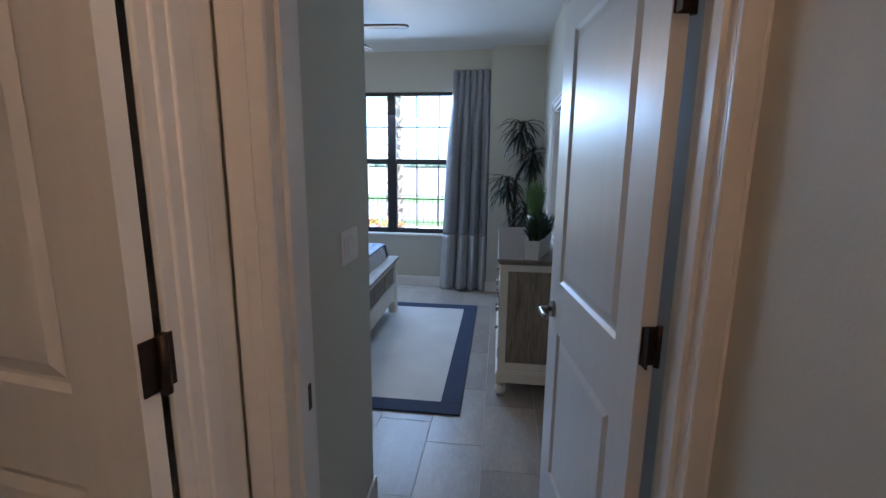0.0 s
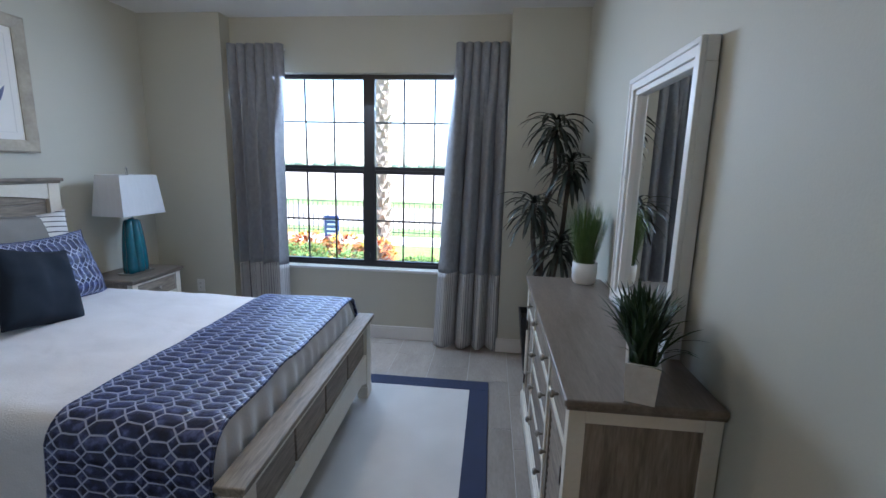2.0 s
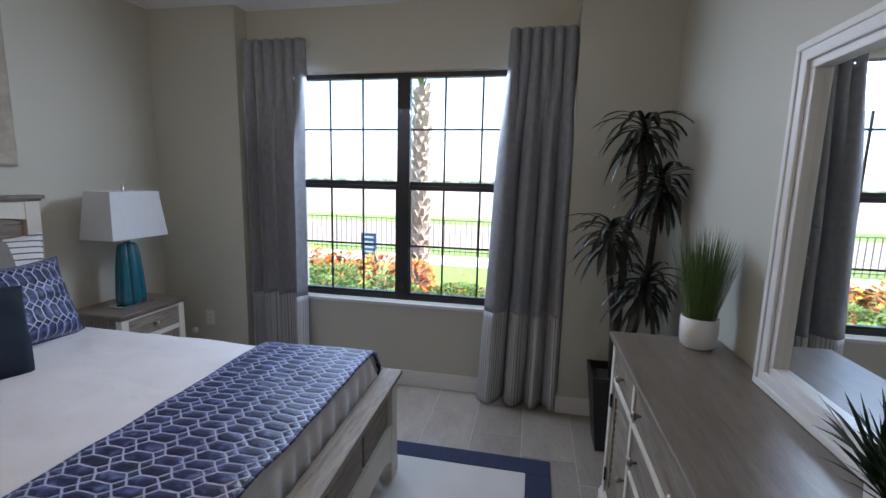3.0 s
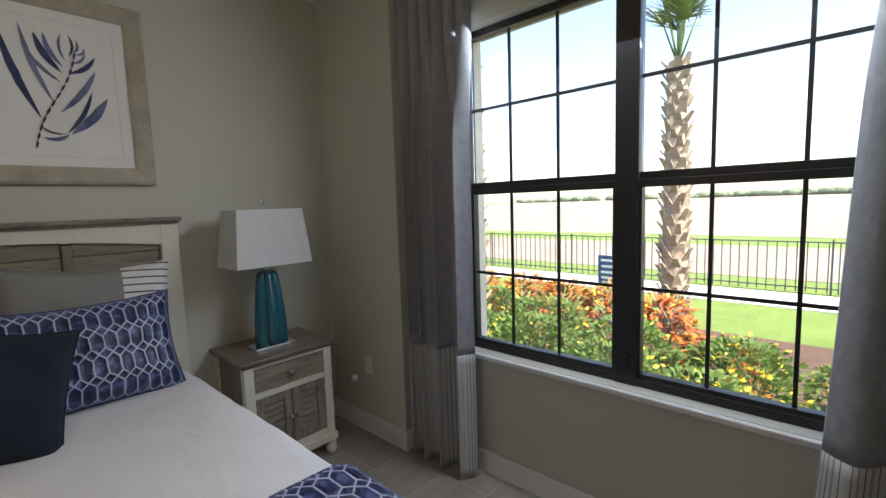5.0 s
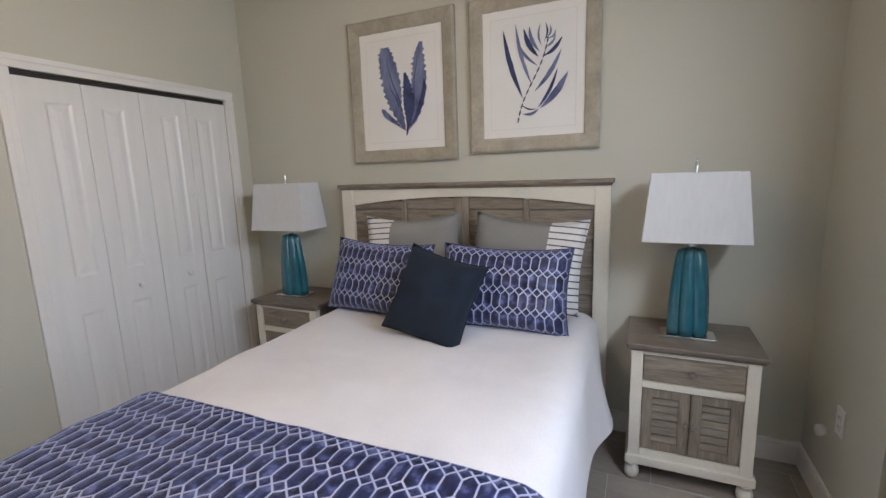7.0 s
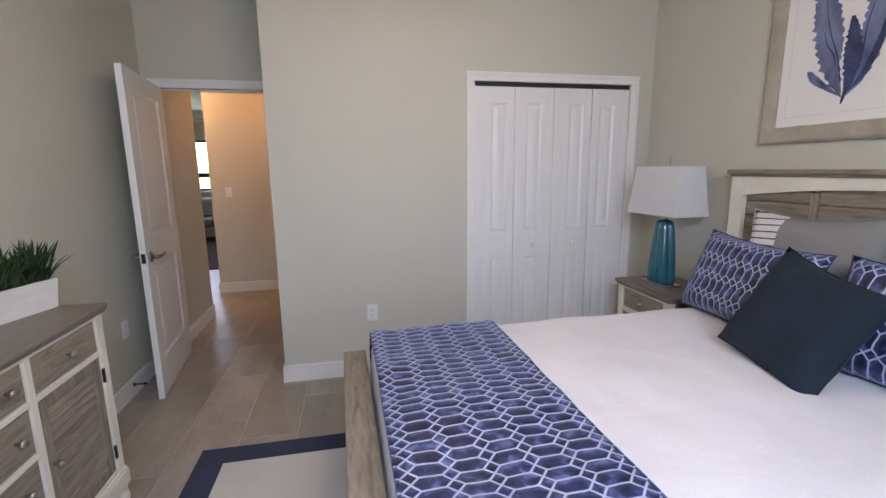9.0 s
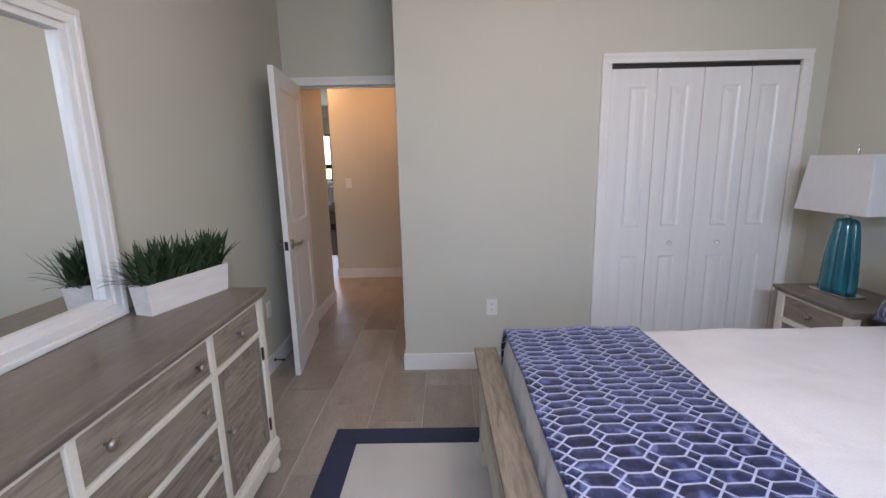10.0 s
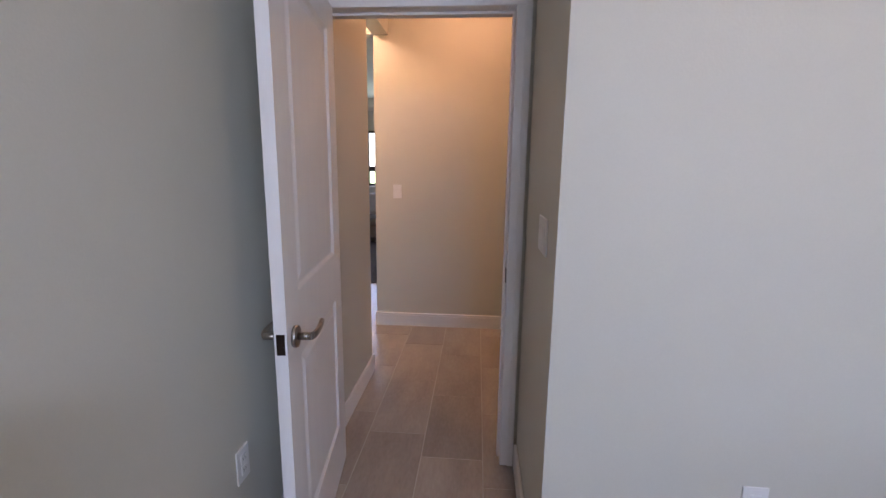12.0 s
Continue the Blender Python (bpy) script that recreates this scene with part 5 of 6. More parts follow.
# ---- tall dracaena ----
dp = thing("dracaena", pose(0.500, 4.085, 0), "tall artificial dracaena in a tapered black pot in the corner", "potted plant")
bm = bmesh.new()
rings = [[bm.verts.new((sx * a, sy * a, z)) for sx, sy in ((-1, -1), (1, -1), (1, 1), (-1, 1))] for a, z in ((0.090, 0), (0.140, 0.47), (0.128, 0.47), (0.124, 0.42))]
bm.faces.new(list(reversed(rings[0])))
for a, b in zip(rings, rings[1:]):
    for k in range(4):
        bm.faces.new((a[k], a[(k + 1) % 4], b[(k + 1) % 4], b[k]))
part("pot", bm, BLACKPOT, dp, "tapered glossy black pot")
part("soil", boxes(((-0.124, -0.124, 0.40), (0.124, 0.124, 0.425))), SOIL, dp)
stems = (((-0.01, 0, 0.42), (-0.03, 0.0, 0.80), (-0.075, -0.02, 1.05), (-0.085, -0.03, 1.30)), ((0.01, 0.01, 0.42), (0.00, 0.02, 0.85), (0.00, 0.00, 1.30), (0.055, 0.0, 1.50), (0.045, 0.0, 1.86)),
         ((0.03, -0.01, 0.42), (0.09, 0.0, 0.75), (0.14, 0.02, 1.10), (0.16, 0.0, 1.58)), ((0.02, 0.0, 0.42), (0.06, -0.03, 0.75), (0.12, -0.05, 1.02)))
rng = random.Random(8)
for st in stems:
    bm = bmesh.new()
    for i, (a, b) in enumerate(zip(st, st[1:])):
        tube(bm, a, b, 0.024 - 0.003 * i, 0.021 - 0.003 * i, 10)
    part("trunk", bm, BARK, dp, "brown ringed cane")
    bm = bmesh.new()
    tip = Vector(st[-1])
    for k in range(48):
        a = k * 2.39996
        up = 1.3 - 1.6 * k / 48
        d = Vector((math.cos(a), math.sin(a), up + rng.uniform(-0.15, 0.15)))
        root = tip + Vector((0, 0, 0.03 - 0.12 * k / 48))
        ln = rng.uniform(0.22, 0.34)
        if root.x + d.normalized().x * ln > 0.27:
            ln *= 0.7
        blade(bm, root, d, ln, 0.036, rng.uniform(1.3, 2.3), 7, 0.3)
    part("crown", bm, DARKLEAF, dp, "drooping dark green strap leaves")


# ---- curtains ----
def curtain(xt0, xt1, xb0, xb1, label, seed, folds, power):
    """Pleated drape: grey linen above, striped hem below; deep folds that open toward the floor."""
    root = thing("curtain", pose(0, 0, 0), label, "curtain", "pair of window curtains")
    zc, ztop, zbot = 0.672, 2.512, 0.012

    def sheet(z0, z1, nz, xname, material, lab):
        bm = bmesh.new()
        uvl = bm.loops.layers.uv.new("UVMap")
        nu = 120
        rows = []
        for j in range(nz + 1):
            z = z0 + (z1 - z0) * j / nz
            t = (z - zbot) / (ztop - zbot)
            row = []
            for i in range(nu + 1):
                u = i / nu
                uw = 1 - (1 - u) ** power
                top = min(1.0, max(0.0, (t - 0.66) / 0.26))
                top = top * top * (3 - 2 * top)
                drift = 0.5 * noise.noise(Vector((u * 3 + seed, t * 0.9, 0)))
                ph = uw * folds * 2 * math.pi + drift * (1 - u) + 0.3 * (1 - t) * math.sin(u * 6 + seed)
                amp = (0.050 + 0.018 * (1 - t)) * (1 + 0.45 * noise.noise(Vector((uw * 2.6 + seed, 2.0, 0.25 * t))))
                loose = amp * (math.sin(ph) + 0.30 * (1 - u * u) * math.sin(1.83 * ph + 0.8 + seed) + 0.04 * math.sin(4.1 * ph))
                pleat = 0.046 * abs(math.sin(u * 6 * math.pi)) ** 0.7 - 0.012
                x = (xb0 + (xb1 - xb0) * u) * (1 - t) + (xt0 + (xt1 - xt0) * u) * t
                y = min(4.458 - loose * (1 - top) - pleat * top, 4.538)
                x += 0.30 * amp * math.cos(ph) * (1 - top) + 0.006 * noise.noise(Vector((u * 9, t * 4, seed)))
                row.append(bm.verts.new((x, y, z)))
            rows.append(row)
        full = abs(xb1 - xb0) * 2.0
        for j in range(nz):
            for i in range(nu):
                f = bm.faces.new((rows[j][i], rows[j][i + 1], rows[j + 1][i + 1], rows[j + 1][i]))
                f.smooth = True
                for lp, (a, b) in zip(f.loops, ((i, j), (i + 1, j), (i + 1, j + 1), (i, j + 1))):
                    lp[uvl].uv = (full * a / nu, z0 + (z1 - z0) * b / nz)
        ob = part(xname, bm, material, root, lab)
        so = ob.modifiers.new("thickness", "SOLIDIFY")
        so.thickness, so.offset = 0.004, 0.0
        return ob

    sheet(zc, ztop, 40, "drape", LINEN, "grey linen upper drape")
    sheet(zbot, zc, 14, "hem_panel", HEMCLOTH, "grey, white and black striped hem panel")
    lo, hi = sorted((xt0, xt1))
    part("track", boxes(((lo + 0.01, 4.515, 2.475), (hi - 0.01, 4.535, 2.492)), ((lo + 0.06, 4.534, 2.478), (lo + 0.08, YN, 2.490)), ((hi - 0.08, 4.534, 2.478), (hi - 0.06, YN, 2.490))), PLASTIC, root, "hidden white curtain track")


curtain(-2.130, -1.640, -2.105, -1.645, "grey linen curtain with a striped hem beside the bed", 1.0, 3.5, 1.4)
curtain(0.195, -0.215, 0.195, -0.325, "grey linen curtain with a striped hem beside the plant", 5.0, 3.5, 1.25)

# ---- ceiling fan ----
fan = thing("ceiling_fan", pose(-1.0, 2.6, CEIL_Z), "five-blade ceiling fan with a lit opal bowl light", "ceiling fan")
part("canopy", lathe([(0.03, -0.055), (0.065, -0.04), (0.07, 0.0)], seg=28), NICKEL, fan)
part("downrod", lathe([(0.012, -0.19), (0.012, -0.05)], seg=14), NICKEL, fan)
part("motor", lathe([(0.05, -0.37), (0.11, -0.35), (0.13, -0.31), (0.13, -0.25), (0.09, -0.21), (0.02, -0.185)], seg=36), NICKEL, fan, "brushed nickel motor housing")
part("light_bowl", lathe([(0.005, -0.475), (0.06, -0.462), (0.10, -0.43), (0.115, -0.39), (0.11, -0.372)], seg=36), GLOBE, fan, "lit opal glass bowl")
bm0 = bmesh.new()
ol = [(0.17, -0.045), (0.22, -0.058), (0.40, -0.066), (0.58, -0.068), (0.635, -0.055), (0.65, -0.02), (0.65, 0.02), (0.635, 0.055), (0.58, 0.068), (0.40, 0.066), (0.22, 0.058), (0.17, 0.045)]
lo = [bm0.verts.new((x, y, -0.300 + 0.13 * y)) for x, y in ol]
hi = [bm0.verts.new((x, y, -0.286 + 0.13 * y)) for x, y in ol]
bm0.faces.new(list(reversed(lo)))
bm0.faces.new(hi)
for k in range(len(ol)):
    j = (k + 1) % len(ol)
    bm0.faces.new((lo[k], lo[j], hi[j], hi[k]))
box(bm0, (0.10, -0.018, -0.302), (0.22, 0.018, -0.294), 0.003)
bl = part("blade", bm0, FANB, fan, "grey-brown wooden blade")
bl.rotation_euler = (0, 0, radians(3))
for k in range(1, 5):
    b2 = bl.copy()
    scene.collection.objects.link(b2)
    b2.rotation_euler = (0, 0, radians(3 + 72 * k))


# ---- switches, outlets, door stop ----
def outlet(m, label, cat="outlet", gang=1, rocker=False, w=0.072):
    """Wall plate in the local xz plane, facing local -y."""
    root = thing("wall_outlet" if not rocker else "light_switch", m, label, cat)
    ww = w + 0.046 * (gang - 1)
    part("plate", boxes(((-ww / 2, -0.006, -0.058), (ww / 2, 0.0, 0.058), 0.002)), PLASTIC, root)
    for g in range(gang):
        cx = (g - (gang - 1) / 2) * 0.046
        if rocker:
            part("rocker", boxes(((cx - 0.016, -0.009, -0.033), (cx + 0.016, -0.005, 0.033), 0.0015)), PLASTIC, root)
        else:
            for dz in (-0.02, 0.02):
                part("socket", boxes(((cx - 0.016, -0.0085, dz - 0.015), (cx + 0.016, -0.005, dz + 0.015), 0.002)), PLASTIC, root)
                for sx in (-0.006, 0.006):
                    part("slot", boxes(((cx + sx - 0.001, -0.0090, dz - 0.004), (cx + sx + 0.001, -0.0083, dz + 0.006))), BLACKWOOD_GAPS, root)
    return root


outlet(pose(-0.78, YC, 0.456, 0, 0, 180), "white wall outlet beside the closet")
outlet(pose(XE, 0.925, 0.450, 0, 0, -90), "white wall outlet behind the open door")
outlet(pose(-2.478, YPIER, 0.445), "white wall outlet near the nightstand")
outlet(pose(0.578, YPIER, 0.373), "white wall outlet behind the tall plant")
outlet(pose(XP, 0.732, 1.20, 0, 0, 90), "white three-gang light switch in the entry passage", "light switch", 3, True)
outlet(pose(0.727, HY, 1.20, 0, 0, 180), "white light switch on the hallway end wall", "light switch", 1, True)
plug = lathe([(0.018, 0), (0.024, 0.01), (0.024, 0.03), (0.016, 0.036), (0.002, 0.037)], seg=18)
bmesh.ops.transform(plug, matrix=pose(-2.612, YPIER, 0.33, 90), verts=plug.verts)
solid("plug_in_freshener", plug, CERAMIC, "small white plug-in on the wall by the nightstand", "plug-in")
ds = bmesh.new()
tube(ds, (XE - T, 0.94, 0.075), (XE - T - 0.006, 0.94, 0.075), 0.012, seg=14)
tube(ds, (XE - T - 0.006, 0.94, 0.075), (XE - T - 0.062, 0.94, 0.075), 0.0045, seg=10)
tube(ds, (XE - T - 0.062, 0.94, 0.075), (XE - T - 0.074, 0.94, 0.075), 0.008, seg=12)
solid("door_stop", ds, HINGE, "dark spring door stop on the baseboard", "door stop")
hl = thing("hall_downlight", pose(0.16, -1.00, CEIL_Z), "lit recessed downlight, unseen, assumed in the hallway ceiling", "ceiling light")
part("trim_ring", lathe([(0.060, -0.006), (0.085, -0.006), (0.085, 0.0), (0.060, 0.0)], seg=32, cap=False), TRIM, hl)
part("lens", lathe([(0.058, -0.004), (0.058, -0.001)], seg=32), GLOBE, hl, "glowing warm lens")
# unseen second fitting, added only to go with the corridor lamp
copy_thing(hl, pose(1.42, -1.28, CEIL_Z))


# ---- far room, seen through the hallway ----
fw = thing("window_2", pose(0, 0, 0), "bright window of the far room with a dark frame", "window", kind="structure")
part("window_frame", boxes(((FX0, -7.12, FZ0), (FX0 + 0.05, -7.06, FZ1)), ((FX1 - 0.05, -7.12, FZ0), (FX1, -7.06, FZ1)), ((FX0, -7.12, FZ0), (FX1, -7.06, FZ0 + 0.05)), ((FX0, -7.12, FZ1 - 0.05), (FX1, -7.06, FZ1)),
                           ((FX0, -7.12, 1.30), (FX1, -7.06, 1.40)), ((2.30, -7.12, FZ0), (2.335, -7.06, FZ1))), BRONZE, fw)
solid("window_sill_far", boxes(((FX0 - 0.03, -7.0, FZ0 - 0.04), (FX1 + 0.03, -6.9, FZ0), 0.004)), TRIM, "white sill under the far window", "window sill", "structure")
solid("trim_far_crown", boxes(((0.32, -7.0, 2.56), (4.6, -6.93, CEIL_Z), 0.01), ((0.32, -7.0, 2.50), (4.6, -6.96, 2.56), 0.008)), TRIM, "white crown moulding in the far room", "trim", "structure")
solid("far_rug", boxes(((0.95, -5.9, 0.001), (3.3, -3.0, 0.016), 0.004)), DARKRUG, "dark brown shag rug in the far room", "rug")
sofa = thing("sofa", pose(2.15, -6.25, 0), "grey upholstered sofa under the far window", "sofa")
part("seat_base", boxes(((-0.95, -0.42, 0.10), (0.95, 0.42, 0.32), 0.03)), SOFAGREY, sofa)
for k in (-1, 1):
    part("seat_cushion", boxes(((k * 0.4 - 0.39, -0.30, 0.32), (k * 0.4 + 0.39, 0.44, 0.47), 0.05, 3)), SOFAGREY, sofa)
    part("back_cushion", boxes(((k * 0.4 - 0.38, -0.36, 0.46), (k * 0.4 + 0.38, -0.16, 0.86), 0.07, 3)), SOFAGREY, sofa)
    part("arm", boxes(((k * 0.88 - 0.10, -0.42, 0.10), (k * 0.88 + 0.10, 0.42, 0.62), 0.05, 3)), SOFAGREY, sofa)
part("backrest", boxes(((-0.95, -0.44, 0.10), (0.95, -0.34, 0.88), 0.03)), SOFAGREY, sofa)
for fx in (-0.85, 0.85):
    for fy in (-0.35, 0.35):
        part("leg", lathe([(0.018, 0.0), (0.028, 0.10)], (fx, fy, 0), 12), BLACKWOOD_GAPS, sofa)
pillow("sofa_pillow", 0.45, 0.45, 0.14, SHEET, "white square pillow on the grey sofa", pose(1.98, -6.16, 0.71, -20, 0, 180), "sofa pillows", 0.2, 2.0)
st = thing("side_table", pose(2.72, -5.35, 0), "small black wooden side table in the far room", "side table")
part("tabletop", boxes(((-0.26, -0.26, 0.56), (0.26, 0.26, 0.59), 0.005)), BLACKWOOD_GAPS, st)
part("shelf", boxes(((-0.22, -0.22, 0.18), (0.22, 0.22, 0.20), 0.003)), BLACKWOOD_GAPS, st)
for sx in (-1, 1):
    for sy in (-1, 1):
        part("leg", boxes(((sx * 0.23 - 0.02, sy * 0.23 - 0.02, 0.015), (sx * 0.23 + 0.02, sy * 0.23 + 0.02, 0.56), 0.003)), BLACKWOOD_GAPS, st)
fp = thing("small_plant", pose(2.72, -5.35, 0.59), "small dark leafy plant in a black pot on the side table", "potted plant")
part("pot", lathe([(0.06, 0), (0.085, 0.10), (0.08, 0.10), (0.001, 0.08)], seg=20, cap=False), BLACKPOT, fp)
bm = bmesh.new()
rng = random.Random(4)
for k in range(60):
    a = rng.uniform(0, 6.28)
    blade(bm, (0, 0, 0.08), (math.cos(a), math.sin(a), rng.uniform(0.4, 1.8)), rng.uniform(0.12, 0.26), 0.03, rng.uniform(0.5, 1.2), 4)
part("leaves", bm, DARKLEAF, fp)

# ---- outside ----
G = -0.45
gm = bmesh.new()
xs, ys = (-400, -40, -14, 9, 40, 400), (-400, -40, -8.0, 4.70, 24.0, 60, 400)
vv = {(i, j): gm.verts.new((x, y, G)) for i, x in enumerate(xs) for j, y in enumerate(ys)}
for i in range(len(xs) - 1):
    for j in range(len(ys) - 1):
        gm.faces.new((vv[i, j], vv[i + 1, j], vv[i + 1, j + 1], vv[i, j + 1]))
ground = solid("ground", gm, LAWN, "lawn, with a pale sandy lot far behind the fence", "ground", "structure")
solid("road", boxes(((-90, 14.7, G - 0.2), (70, 21.8, G + 0.012))), SAND, "pale sandy road behind the fence", "road", "structure")
solid("sandy_lot", boxes(((-200, 26.0, G - 0.2), (160, 380, G + 0.012))), SAND, "pale sandy open lot beyond the fence", "ground", "structure")
solid("pavement", boxes(((-40, 11.7, G - 0.1), (30, 13.0, G + 0.025), 0.004)), CONCRETE, "pale concrete footpath across the lawn", "pavement", "structure")
solid("planting_bed", boxes(((-7.5, 4.775, G - 0.1), (3.0, 9.6, G + 0.03), 0.02)), MULCH, "brown mulch bed under the window", "ground", "structure")
tlm = bmesh.new()
rng = random.Random(77)
for k in range(170):
    x = -190 + k * 2.1
    r = rng.uniform(1.2, 2.8)
    m = pose(x, 300 + rng.uniform(-8, 8), G + r * 0.6) @ Matrix.Diagonal((r * 1.5, r, r * 0.8, 1))
    ic = bmesh.ops.create_icosphere(tlm, subdivisions=2, radius=1.0, matrix=m)
    for v in ic["verts"]:
        v.co += Vector((0, 0, 0.6 * noise.noise(v.co * 0.9)))
tagged(solid("backdrop", tlm, TREELINE, "low far tree line on the horizon", "trees", "stuff"))

fence = thing("fence", pose(0, 13.2, G), "black metal picket fence beyond the footpath", "fence")
FA, FB = -13.0, 7.0
for z in (0.12, 0.965):
    part("rail", boxes(((FA, -0.012, z - 0.011), (FB, 0.012, z + 0.011))), FENCE, fence)
pk = mesh_of("picket", boxes(((-0.009, -0.009, 0.04), (0.009, 0.009, 0.96))), FENCE)
x = FA
while x < FB:
    o = new("picket", pk)
    o.parent = fence
    o.location.x = x
    x += 0.15
pp = mesh_of("post", boxes(((-0.015, -0.015, -0.05), (0.015, 0.015, 1.02))), FENCE)
for k in range(9):
    o = new("post", pp)
    o.parent = fence
    o.location = (FA + 2.5 * k, 0.02, 0)

sg = thing("yard_sign", pose(-3.85, 11.45, G, 0, 0, -8), "small navy yard sign with white bars by the footpath", "sign")
part("panel", boxes(((-0.20, -0.012, 0.06), (0.20, 0.012, 0.74), 0.004)), SIGNBLUE, sg)
for k, (wd, z) in enumerate(((0.13, 0.62), (0.12, 0.50), (0.13, 0.38), (0.12, 0.27), (0.10, 0.17))):
    part("bar", boxes(((-wd, -0.016, z), (wd, -0.011, z + 0.045))), SIGNWHITE, sg)
for sx in (-0.17, 0.17):
    part("stake", boxes(((sx - 0.012, 0.012, -0.1), (sx + 0.012, 0.03, 0.5))), FENCE, sg)


def leaf_cloud(bm, rng, n, rx, ry, h, size, hollow=0.5, spiky=False):
    """Leaves spread through an uneven dome."""
    for k in range(n):
        a = rng.uniform(0, 2 * math.pi)
        t = rng.random() ** 0.7
        r = math.sqrt(hollow + (1 - hollow) * rng.random())
        bump = 1 + 0.30 * noise.noise(Vector((math.cos(a) * 2, math.sin(a) * 2, t * 3)))
        rr = r * bump * math.sqrt(max(0.02, 1 - (t * 0.95) ** 2.4))
        p = Vector((rx * rr * math.cos(a), ry * rr * math.sin(a), h * (t * (0.85 + 0.2 * bump))))
        out = Vector((math.cos(a), math.sin(a), rng.uniform(0.1, 1.3))).normalized()
        s = size * rng.uniform(0.6, 1.3)
        if spiky:
            blade(bm, p, out, s * 2.2, s * 0.7, rng.uniform(0.2, 1.1), 2)
            continue
        side = out.cross(Vector((rng.uniform(-1, 1), rng.uniform(-1, 1), rng.uniform(-1, 1)))).normalized()
        q = [p, p + out * s * 0.5 + side * s * 0.33, p + out * s, p + out * s * 0.5 - side * s * 0.33]
        bm.faces.new([bm.verts.new(c) for c in q])


def blossoms(bm, rng, n, rx, ry, h, size):
    """Small round flower heads of eight petals near the top of a shrub."""
    for k in range(n):
        a, t = rng.uniform(0, 2 * math.pi), rng.uniform(0.55, 1.0)
        r = math.sqrt(max(0.03, 1 - t ** 2.4)) * rng.uniform(0.8, 1.05)
        c = Vector((rx * r * math.cos(a), ry * r * math.sin(a), h * t * 1.06))
        out = Vector((math.cos(a) * r, math.sin(a) * r, 0.9)).normalized()
        q = out.to_track_quat("Z", "Y").to_matrix()
        s = size * rng.uniform(0.7, 1.2)
        for j in range(8):
            b = j * math.pi / 4
            e = [Vector((0, 0, 0.3)), Vector((math.cos(b - 0.3) * 0.7, math.sin(b - 0.3) * 0.7, 0.25)), Vector((math.cos(b), math.sin(b), 0.0)), Vector((math.cos(b + 0.3) * 0.7, math.sin(b + 0.3) * 0.7, 0.25))]
            bm.faces.new([bm.verts.new(c + q @ (p * s)) for p in e])


def shrub(name, seed, n, rx, ry, h, size, material, label, extra=None, spiky=False, bloom=0):
    rng = random.Random(seed)
    root = thing(name, pose(0, 0, G), label, "shrub", "garden shrubs under the window")
    bm = bmesh.new()
    for k in range(5):
        a = rng.uniform(0, 6.28)
        tube(bm, (0, 0, -0.02), (rx * 0.5 * math.cos(a), ry * 0.5 * math.sin(a), h * 0.75), 0.010, 0.004, 5)
    part("stems", bm, BARK, root)
    bm = bmesh.new()
    leaf_cloud(bm, rng, n, rx, ry, h, size, spiky=spiky)
    part("leaves", bm, material, root)
    if extra:
        bm = bmesh.new()
        leaf_cloud(bm, rng, extra[1], rx * 1.03, ry * 1.03, h * 1.05, size, 0.85)
        part("tinted_leaves", bm, extra[0], root, extra[2])
    if bloom:
        bm = bmesh.new()
        blossoms(bm, rng, bloom, rx, ry, h, 0.034)
        part("blossoms", bm, FLOWER, root, "bright yellow flower heads")
    return root


rng = random.Random(31)
greens = [shrub("green_shrub", s, 2400, 0.55, 0.5, 0.85, 0.047, SHRUBLEAF, "leafy green shrub with yellow new growth outside the window", (YELLOWLEAF, 80, "yellow-green young leaves")) for s in (1, 2)]
plan = [(-4.4, 5.75, 0.95), (-3.7, 5.95, 1.0), (-2.95, 5.85, 1.0), (-2.25, 5.95, 0.98), (-1.60, 5.85, 0.88), (-2.6, 6.75, 0.95), (-3.4, 6.9, 0.95), (-1.75, 6.75, 0.84), (-4.3, 6.9, 0.9), (-5.2, 6.3, 1.0), (-5.9, 7.1, 0.9)]
for k, (x, y, s) in enumerate(plan):
    m = pose(x, y, G, 0, 0, rng.uniform(0, 360))
    src = greens[k % 2]
    if k < 2:
        src.matrix_basis = m
        src.scale = (1.0, 1.0, s)
    else:
        c = copy_thing(src, m)
        c.scale = (1.0, 1.0, s)
flowering = shrub("flowering_shrub", 9, 1700, 0.40, 0.38, 0.72, 0.047, SHRUBLEAF, "low green shrub with bright yellow flowers in the mulch", (YELLOWLEAF, 90, "yellow-green young leaves"), bloom=20)
for k, (x, y, w, s) in enumerate([(-0.95, 5.75, 1.1, 1.0), (-0.20, 5.65, 1.05, 0.92), (0.60, 5.80, 1.1, 0.95), (-0.85, 6.65, 1.1, 0.98), (-0.05, 6.50, 0.9, 0.85), (0.85, 6.70, 1.1, 0.85), (-1.0, 7.45, 0.9, 0.72), (-0.2, 7.35, 0.8, 0.66), (1.5, 6.05, 1.1, 0.95), (0.5, 7.55, 0.8, 0.6), (1.5, 7.2, 1.0, 0.8)]):
    m = pose(x, y, G, 0, 0, rng.uniform(0, 360))
    c = flowering if k == 0 else copy_thing(flowering, m)
    c.matrix_basis = m
    c.scale = (w, w, s)
reds = [shrub("croton", 40, 420, 0.36, 0.36, 0.80, 0.075, REDLEAF, "red and orange croton shrub in the mulch bed", (YELLOWLEAF, 130, "yellow croton leaves"), True)]
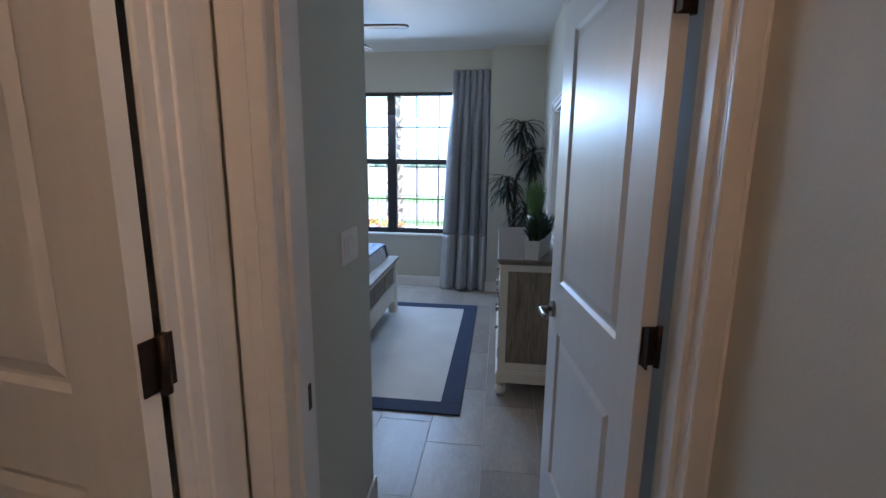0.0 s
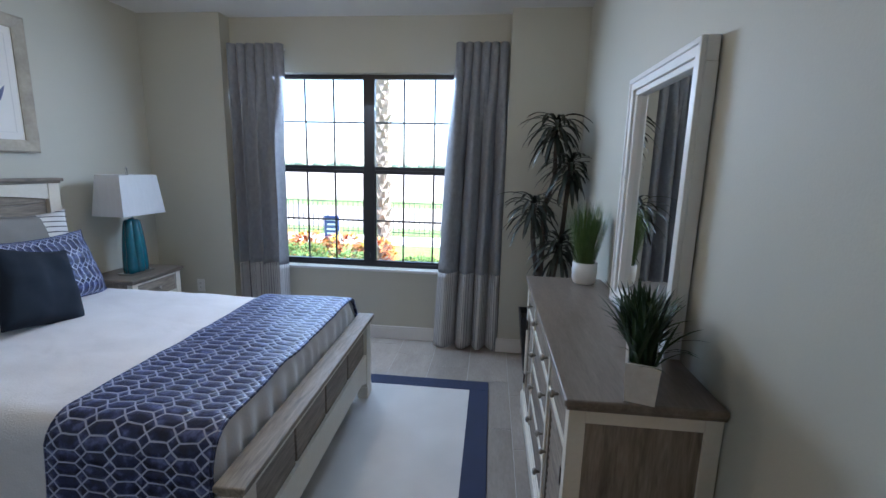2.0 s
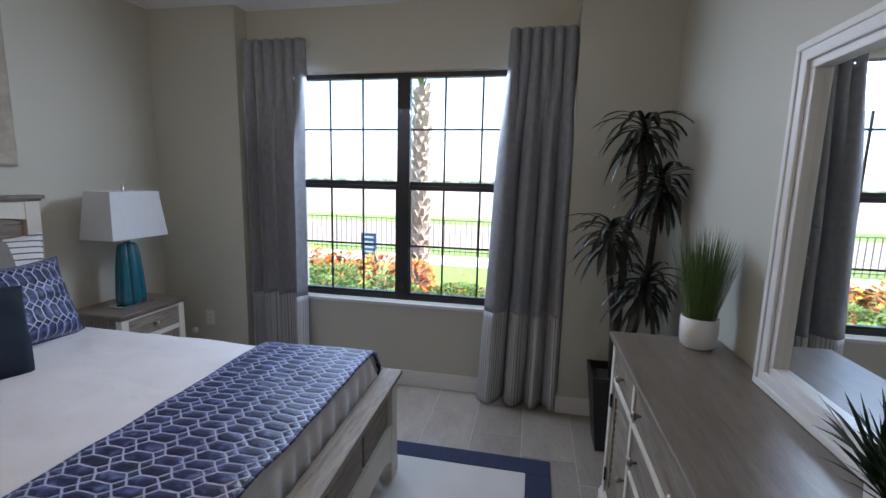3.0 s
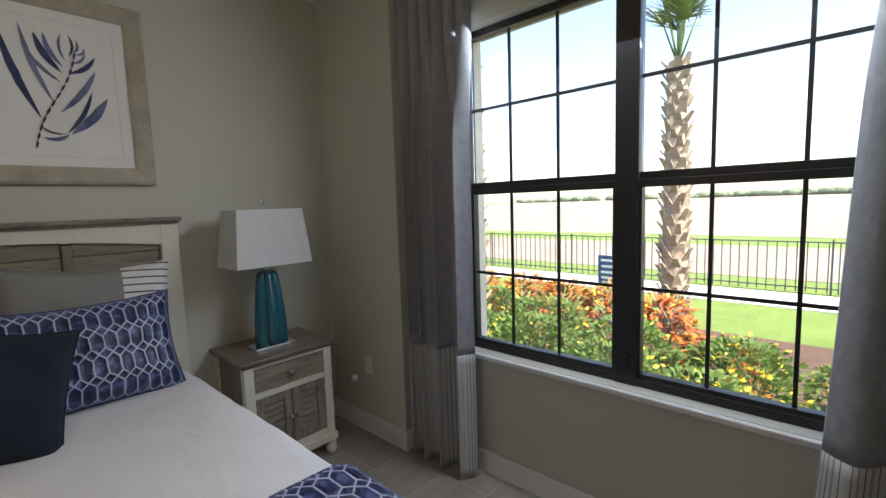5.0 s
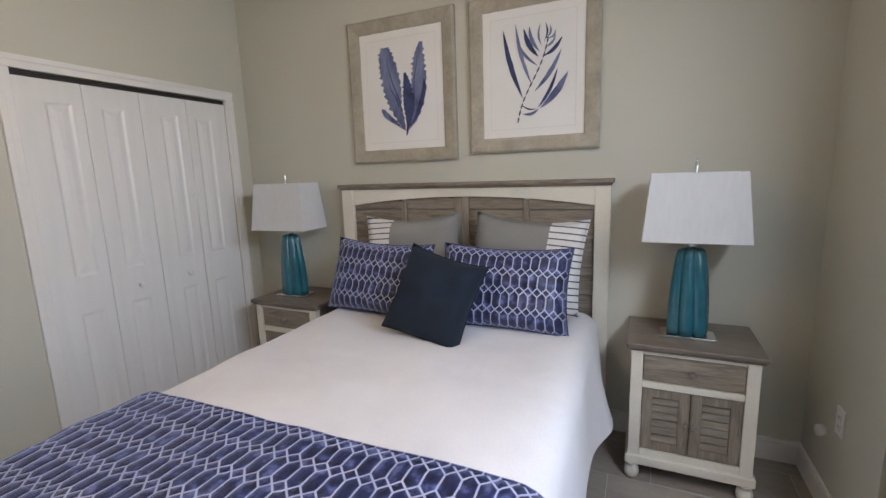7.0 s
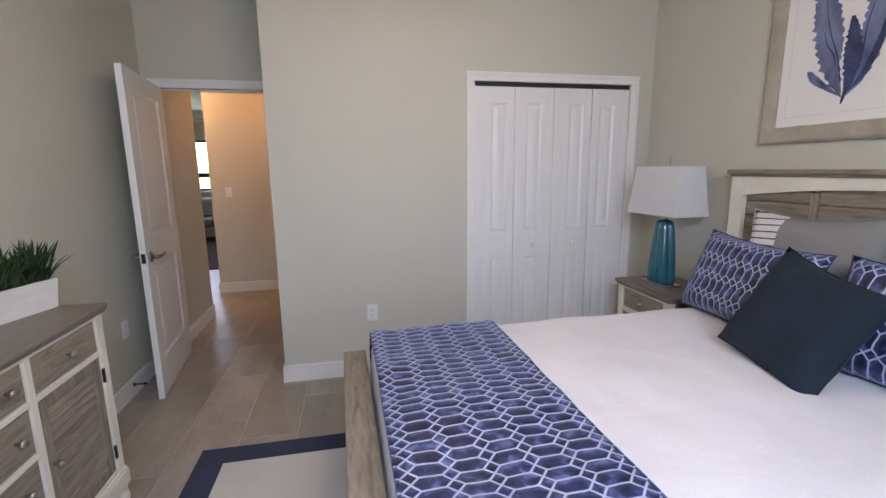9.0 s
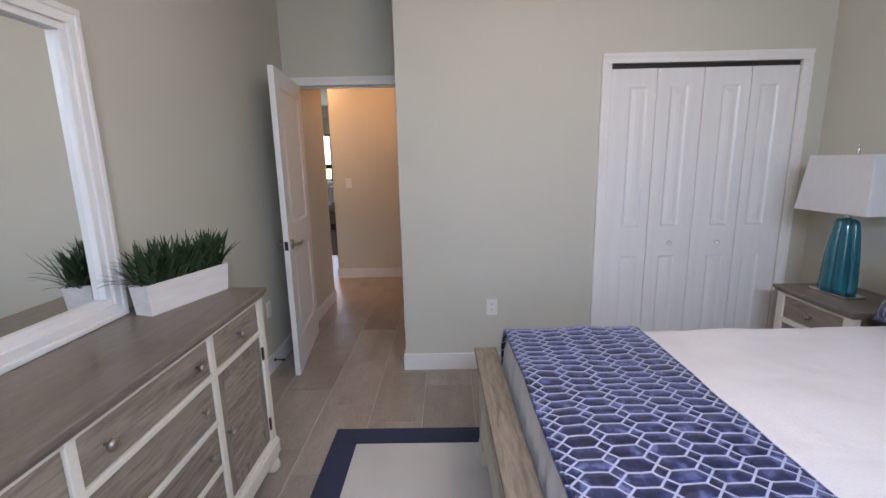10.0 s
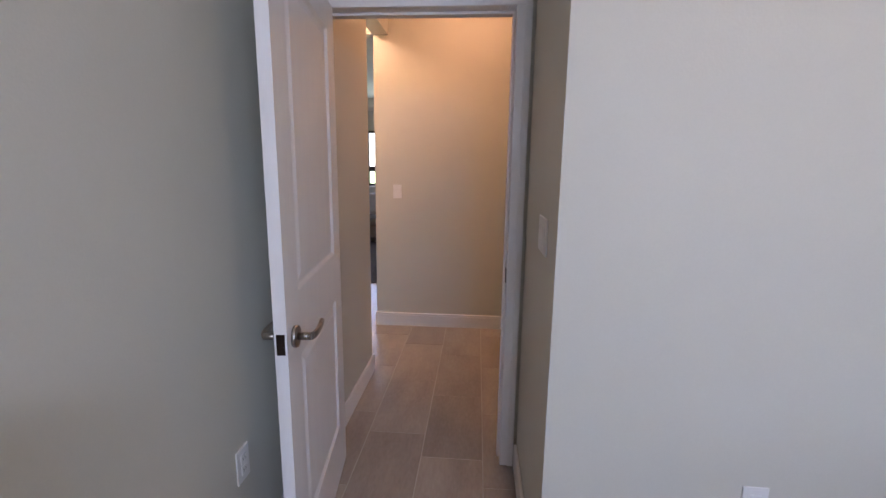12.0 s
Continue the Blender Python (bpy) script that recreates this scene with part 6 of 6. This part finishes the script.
for k, (x, y, s) in enumerate([(-3.55, 7.9, 1.0), (-2.9, 7.75, 1.0), (-2.35, 7.95, 0.95), (-1.75, 7.7, 0.92), (-4.3, 7.8, 1.05), (-5.0, 8.1, 1.0), (-1.2, 7.6, 0.55), (-6.0, 8.0, 1.0)]):
    m = pose(x, y, G, 0, 0, rng.uniform(0, 360))
    if k == 0:
        reds[0].matrix_basis = m
    else:
        c = copy_thing(reds[0], m)
        c.scale = (1, 1, s)


def palm(x, y, r, height, seed, label):
    rng = random.Random(seed)
    root = thing("palm_tree", pose(x, y, G), label, "palm tree", "garden palms")
    part("trunk", lathe([(r * 1.05, -0.05), (r, 0.5), (r * 0.92, height * 0.5), (r * 0.75, height)], seg=18), PALMBARK, root)
    bm = bmesh.new()
    n = int(height / 0.062) * 3
    for k in range(n):
        z = 0.1 + (height - 0.15) * k / n
        a = k * 2.39996
        rr = r * (1 - 0.25 * z / height)
        c, s = math.cos(a), math.sin(a)
        o, tn = Vector((c, s, 0)), Vector((-s, c, 0))
        base = o * rr * 0.93 + Vector((0, 0, z))
        w, l = rng.uniform(0.045, 0.07), rng.uniform(0.10, 0.19)
        top = base + o * rng.uniform(0.05, 0.11) + Vector((0, 0, l)) + tn * rng.uniform(-0.03, 0.03)
        q = [base - tn * w, base + tn * w, top + tn * w * 0.45, top - tn * w * 0.45]
        back = [p - o * 0.022 for p in q]
        f = [bm.verts.new(p) for p in q]
        b = [bm.verts.new(p) for p in back]
        bm.faces.new(f)
        bm.faces.new(list(reversed(b)))
        for i in range(4):
            bm.faces.new((f[i], b[i], b[(i + 1) % 4], f[(i + 1) % 4]))
    part("boots", bm, PALMBARK, root, "cut leaf bases round the trunk")
    bm = bmesh.new()
    for k in range(11):
        a, el = k * 2.39996, 1.52 - 0.42 * (k / 11) ** 1.2
        d = Vector((math.cos(a) * math.cos(el), math.sin(a) * math.cos(el), math.sin(el)))
        stem = 0.40 + 0.25 * rng.random()
        p0 = Vector((0, 0, height - 0.05))
        p1 = p0 + d * stem
        tube(bm, p0, p1, 0.016, 0.009, 5)
        side = d.cross(Vector((0, 0, 1))).normalized()
        for j in range(18):
            b = -1.1 + 2.2 * j / 17
            blade(bm, p1, d * math.cos(b) + side * math.sin(b) + Vector((0, 0, rng.uniform(-0.1, 0.1))), 0.42 * (0.75 + 0.25 * math.cos(b)), 0.035, 0.5, 3, 0.4)
    part("crown", bm, PALMLEAF, root, "green fan fronds")
    return root


palm(-1.96, 9.0, 0.150, 3.55, 3, "cabbage palm with a booted trunk in the garden")
palm(-3.24, 6.35, 0.165, 3.55, 6, "cabbage palm with a booted trunk near the window")

# ---- floor tiles ----
floor = new("floor")
tagged(floor, "grey-beige wood-look porcelain floor tiles with pale joints", "floor", kind="structure")
TW, TL, GAP = 0.305, 0.606, 0.0035


def tile_mesh(w, l):
    bm = bmesh.new()
    c = 0.0015
    rings = [[bm.verts.new((sx * (w / 2 - i), sy * (l / 2 - i), z)) for sx, sy in ((-1, -1), (1, -1), (1, 1), (-1, 1))] for i, z in ((0, -0.006), (0, -c), (c, 0))]
    for a, b in zip(rings, rings[1:]):
        for k in range(4):
            bm.faces.new((a[k], a[(k + 1) % 4], b[(k + 1) % 4], b[k]))
    bm.faces.new(rings[-1])
    return mesh_of("tile", bm, TILE)


shared = {}
for k in range(-11, 15):
    x0, x1 = 0.29 + TW * k, 0.29 + TW * (k + 1)
    for j in range(-15, 7):
        y0 = 1.235 - (0.19 * k) % TL + TL * j
        y1 = y0 + TL
        cx, cy = (x0 + x1) / 2, (y0 + y1) / 2
        ok = (XW < x1 and x0 < XE and y1 > YC and y0 < YN) or (x1 > HX and x0 < XE and y1 > HY and y0 < YC) or (x1 > XE and x0 < 4.6 and y1 > -7.0 and y0 < -0.69) or (x1 > 0.32 and x0 < 4.6 and y1 > -7 and y0 < HY)
        if not ok:
            continue
        cx0, cx1 = max(x0, XW - 0.03), min(x1, XE + 0.05 if cy > -0.69 else 4.65)
        cy0, cy1 = max(y0, -7.05), min(y1, YN + 0.05)
        w, l = round(cx1 - cx0 - GAP, 4), round(cy1 - cy0 - GAP, 4)
        if w < 0.01 or l < 0.01:
            continue
        if (w, l) not in shared:
            shared[w, l] = tile_mesh(w, l)
        o = new("tile", shared[w, l])
        o.parent = floor
        o.location = ((cx0 + cx1) / 2, (cy0 + cy1) / 2, 0)
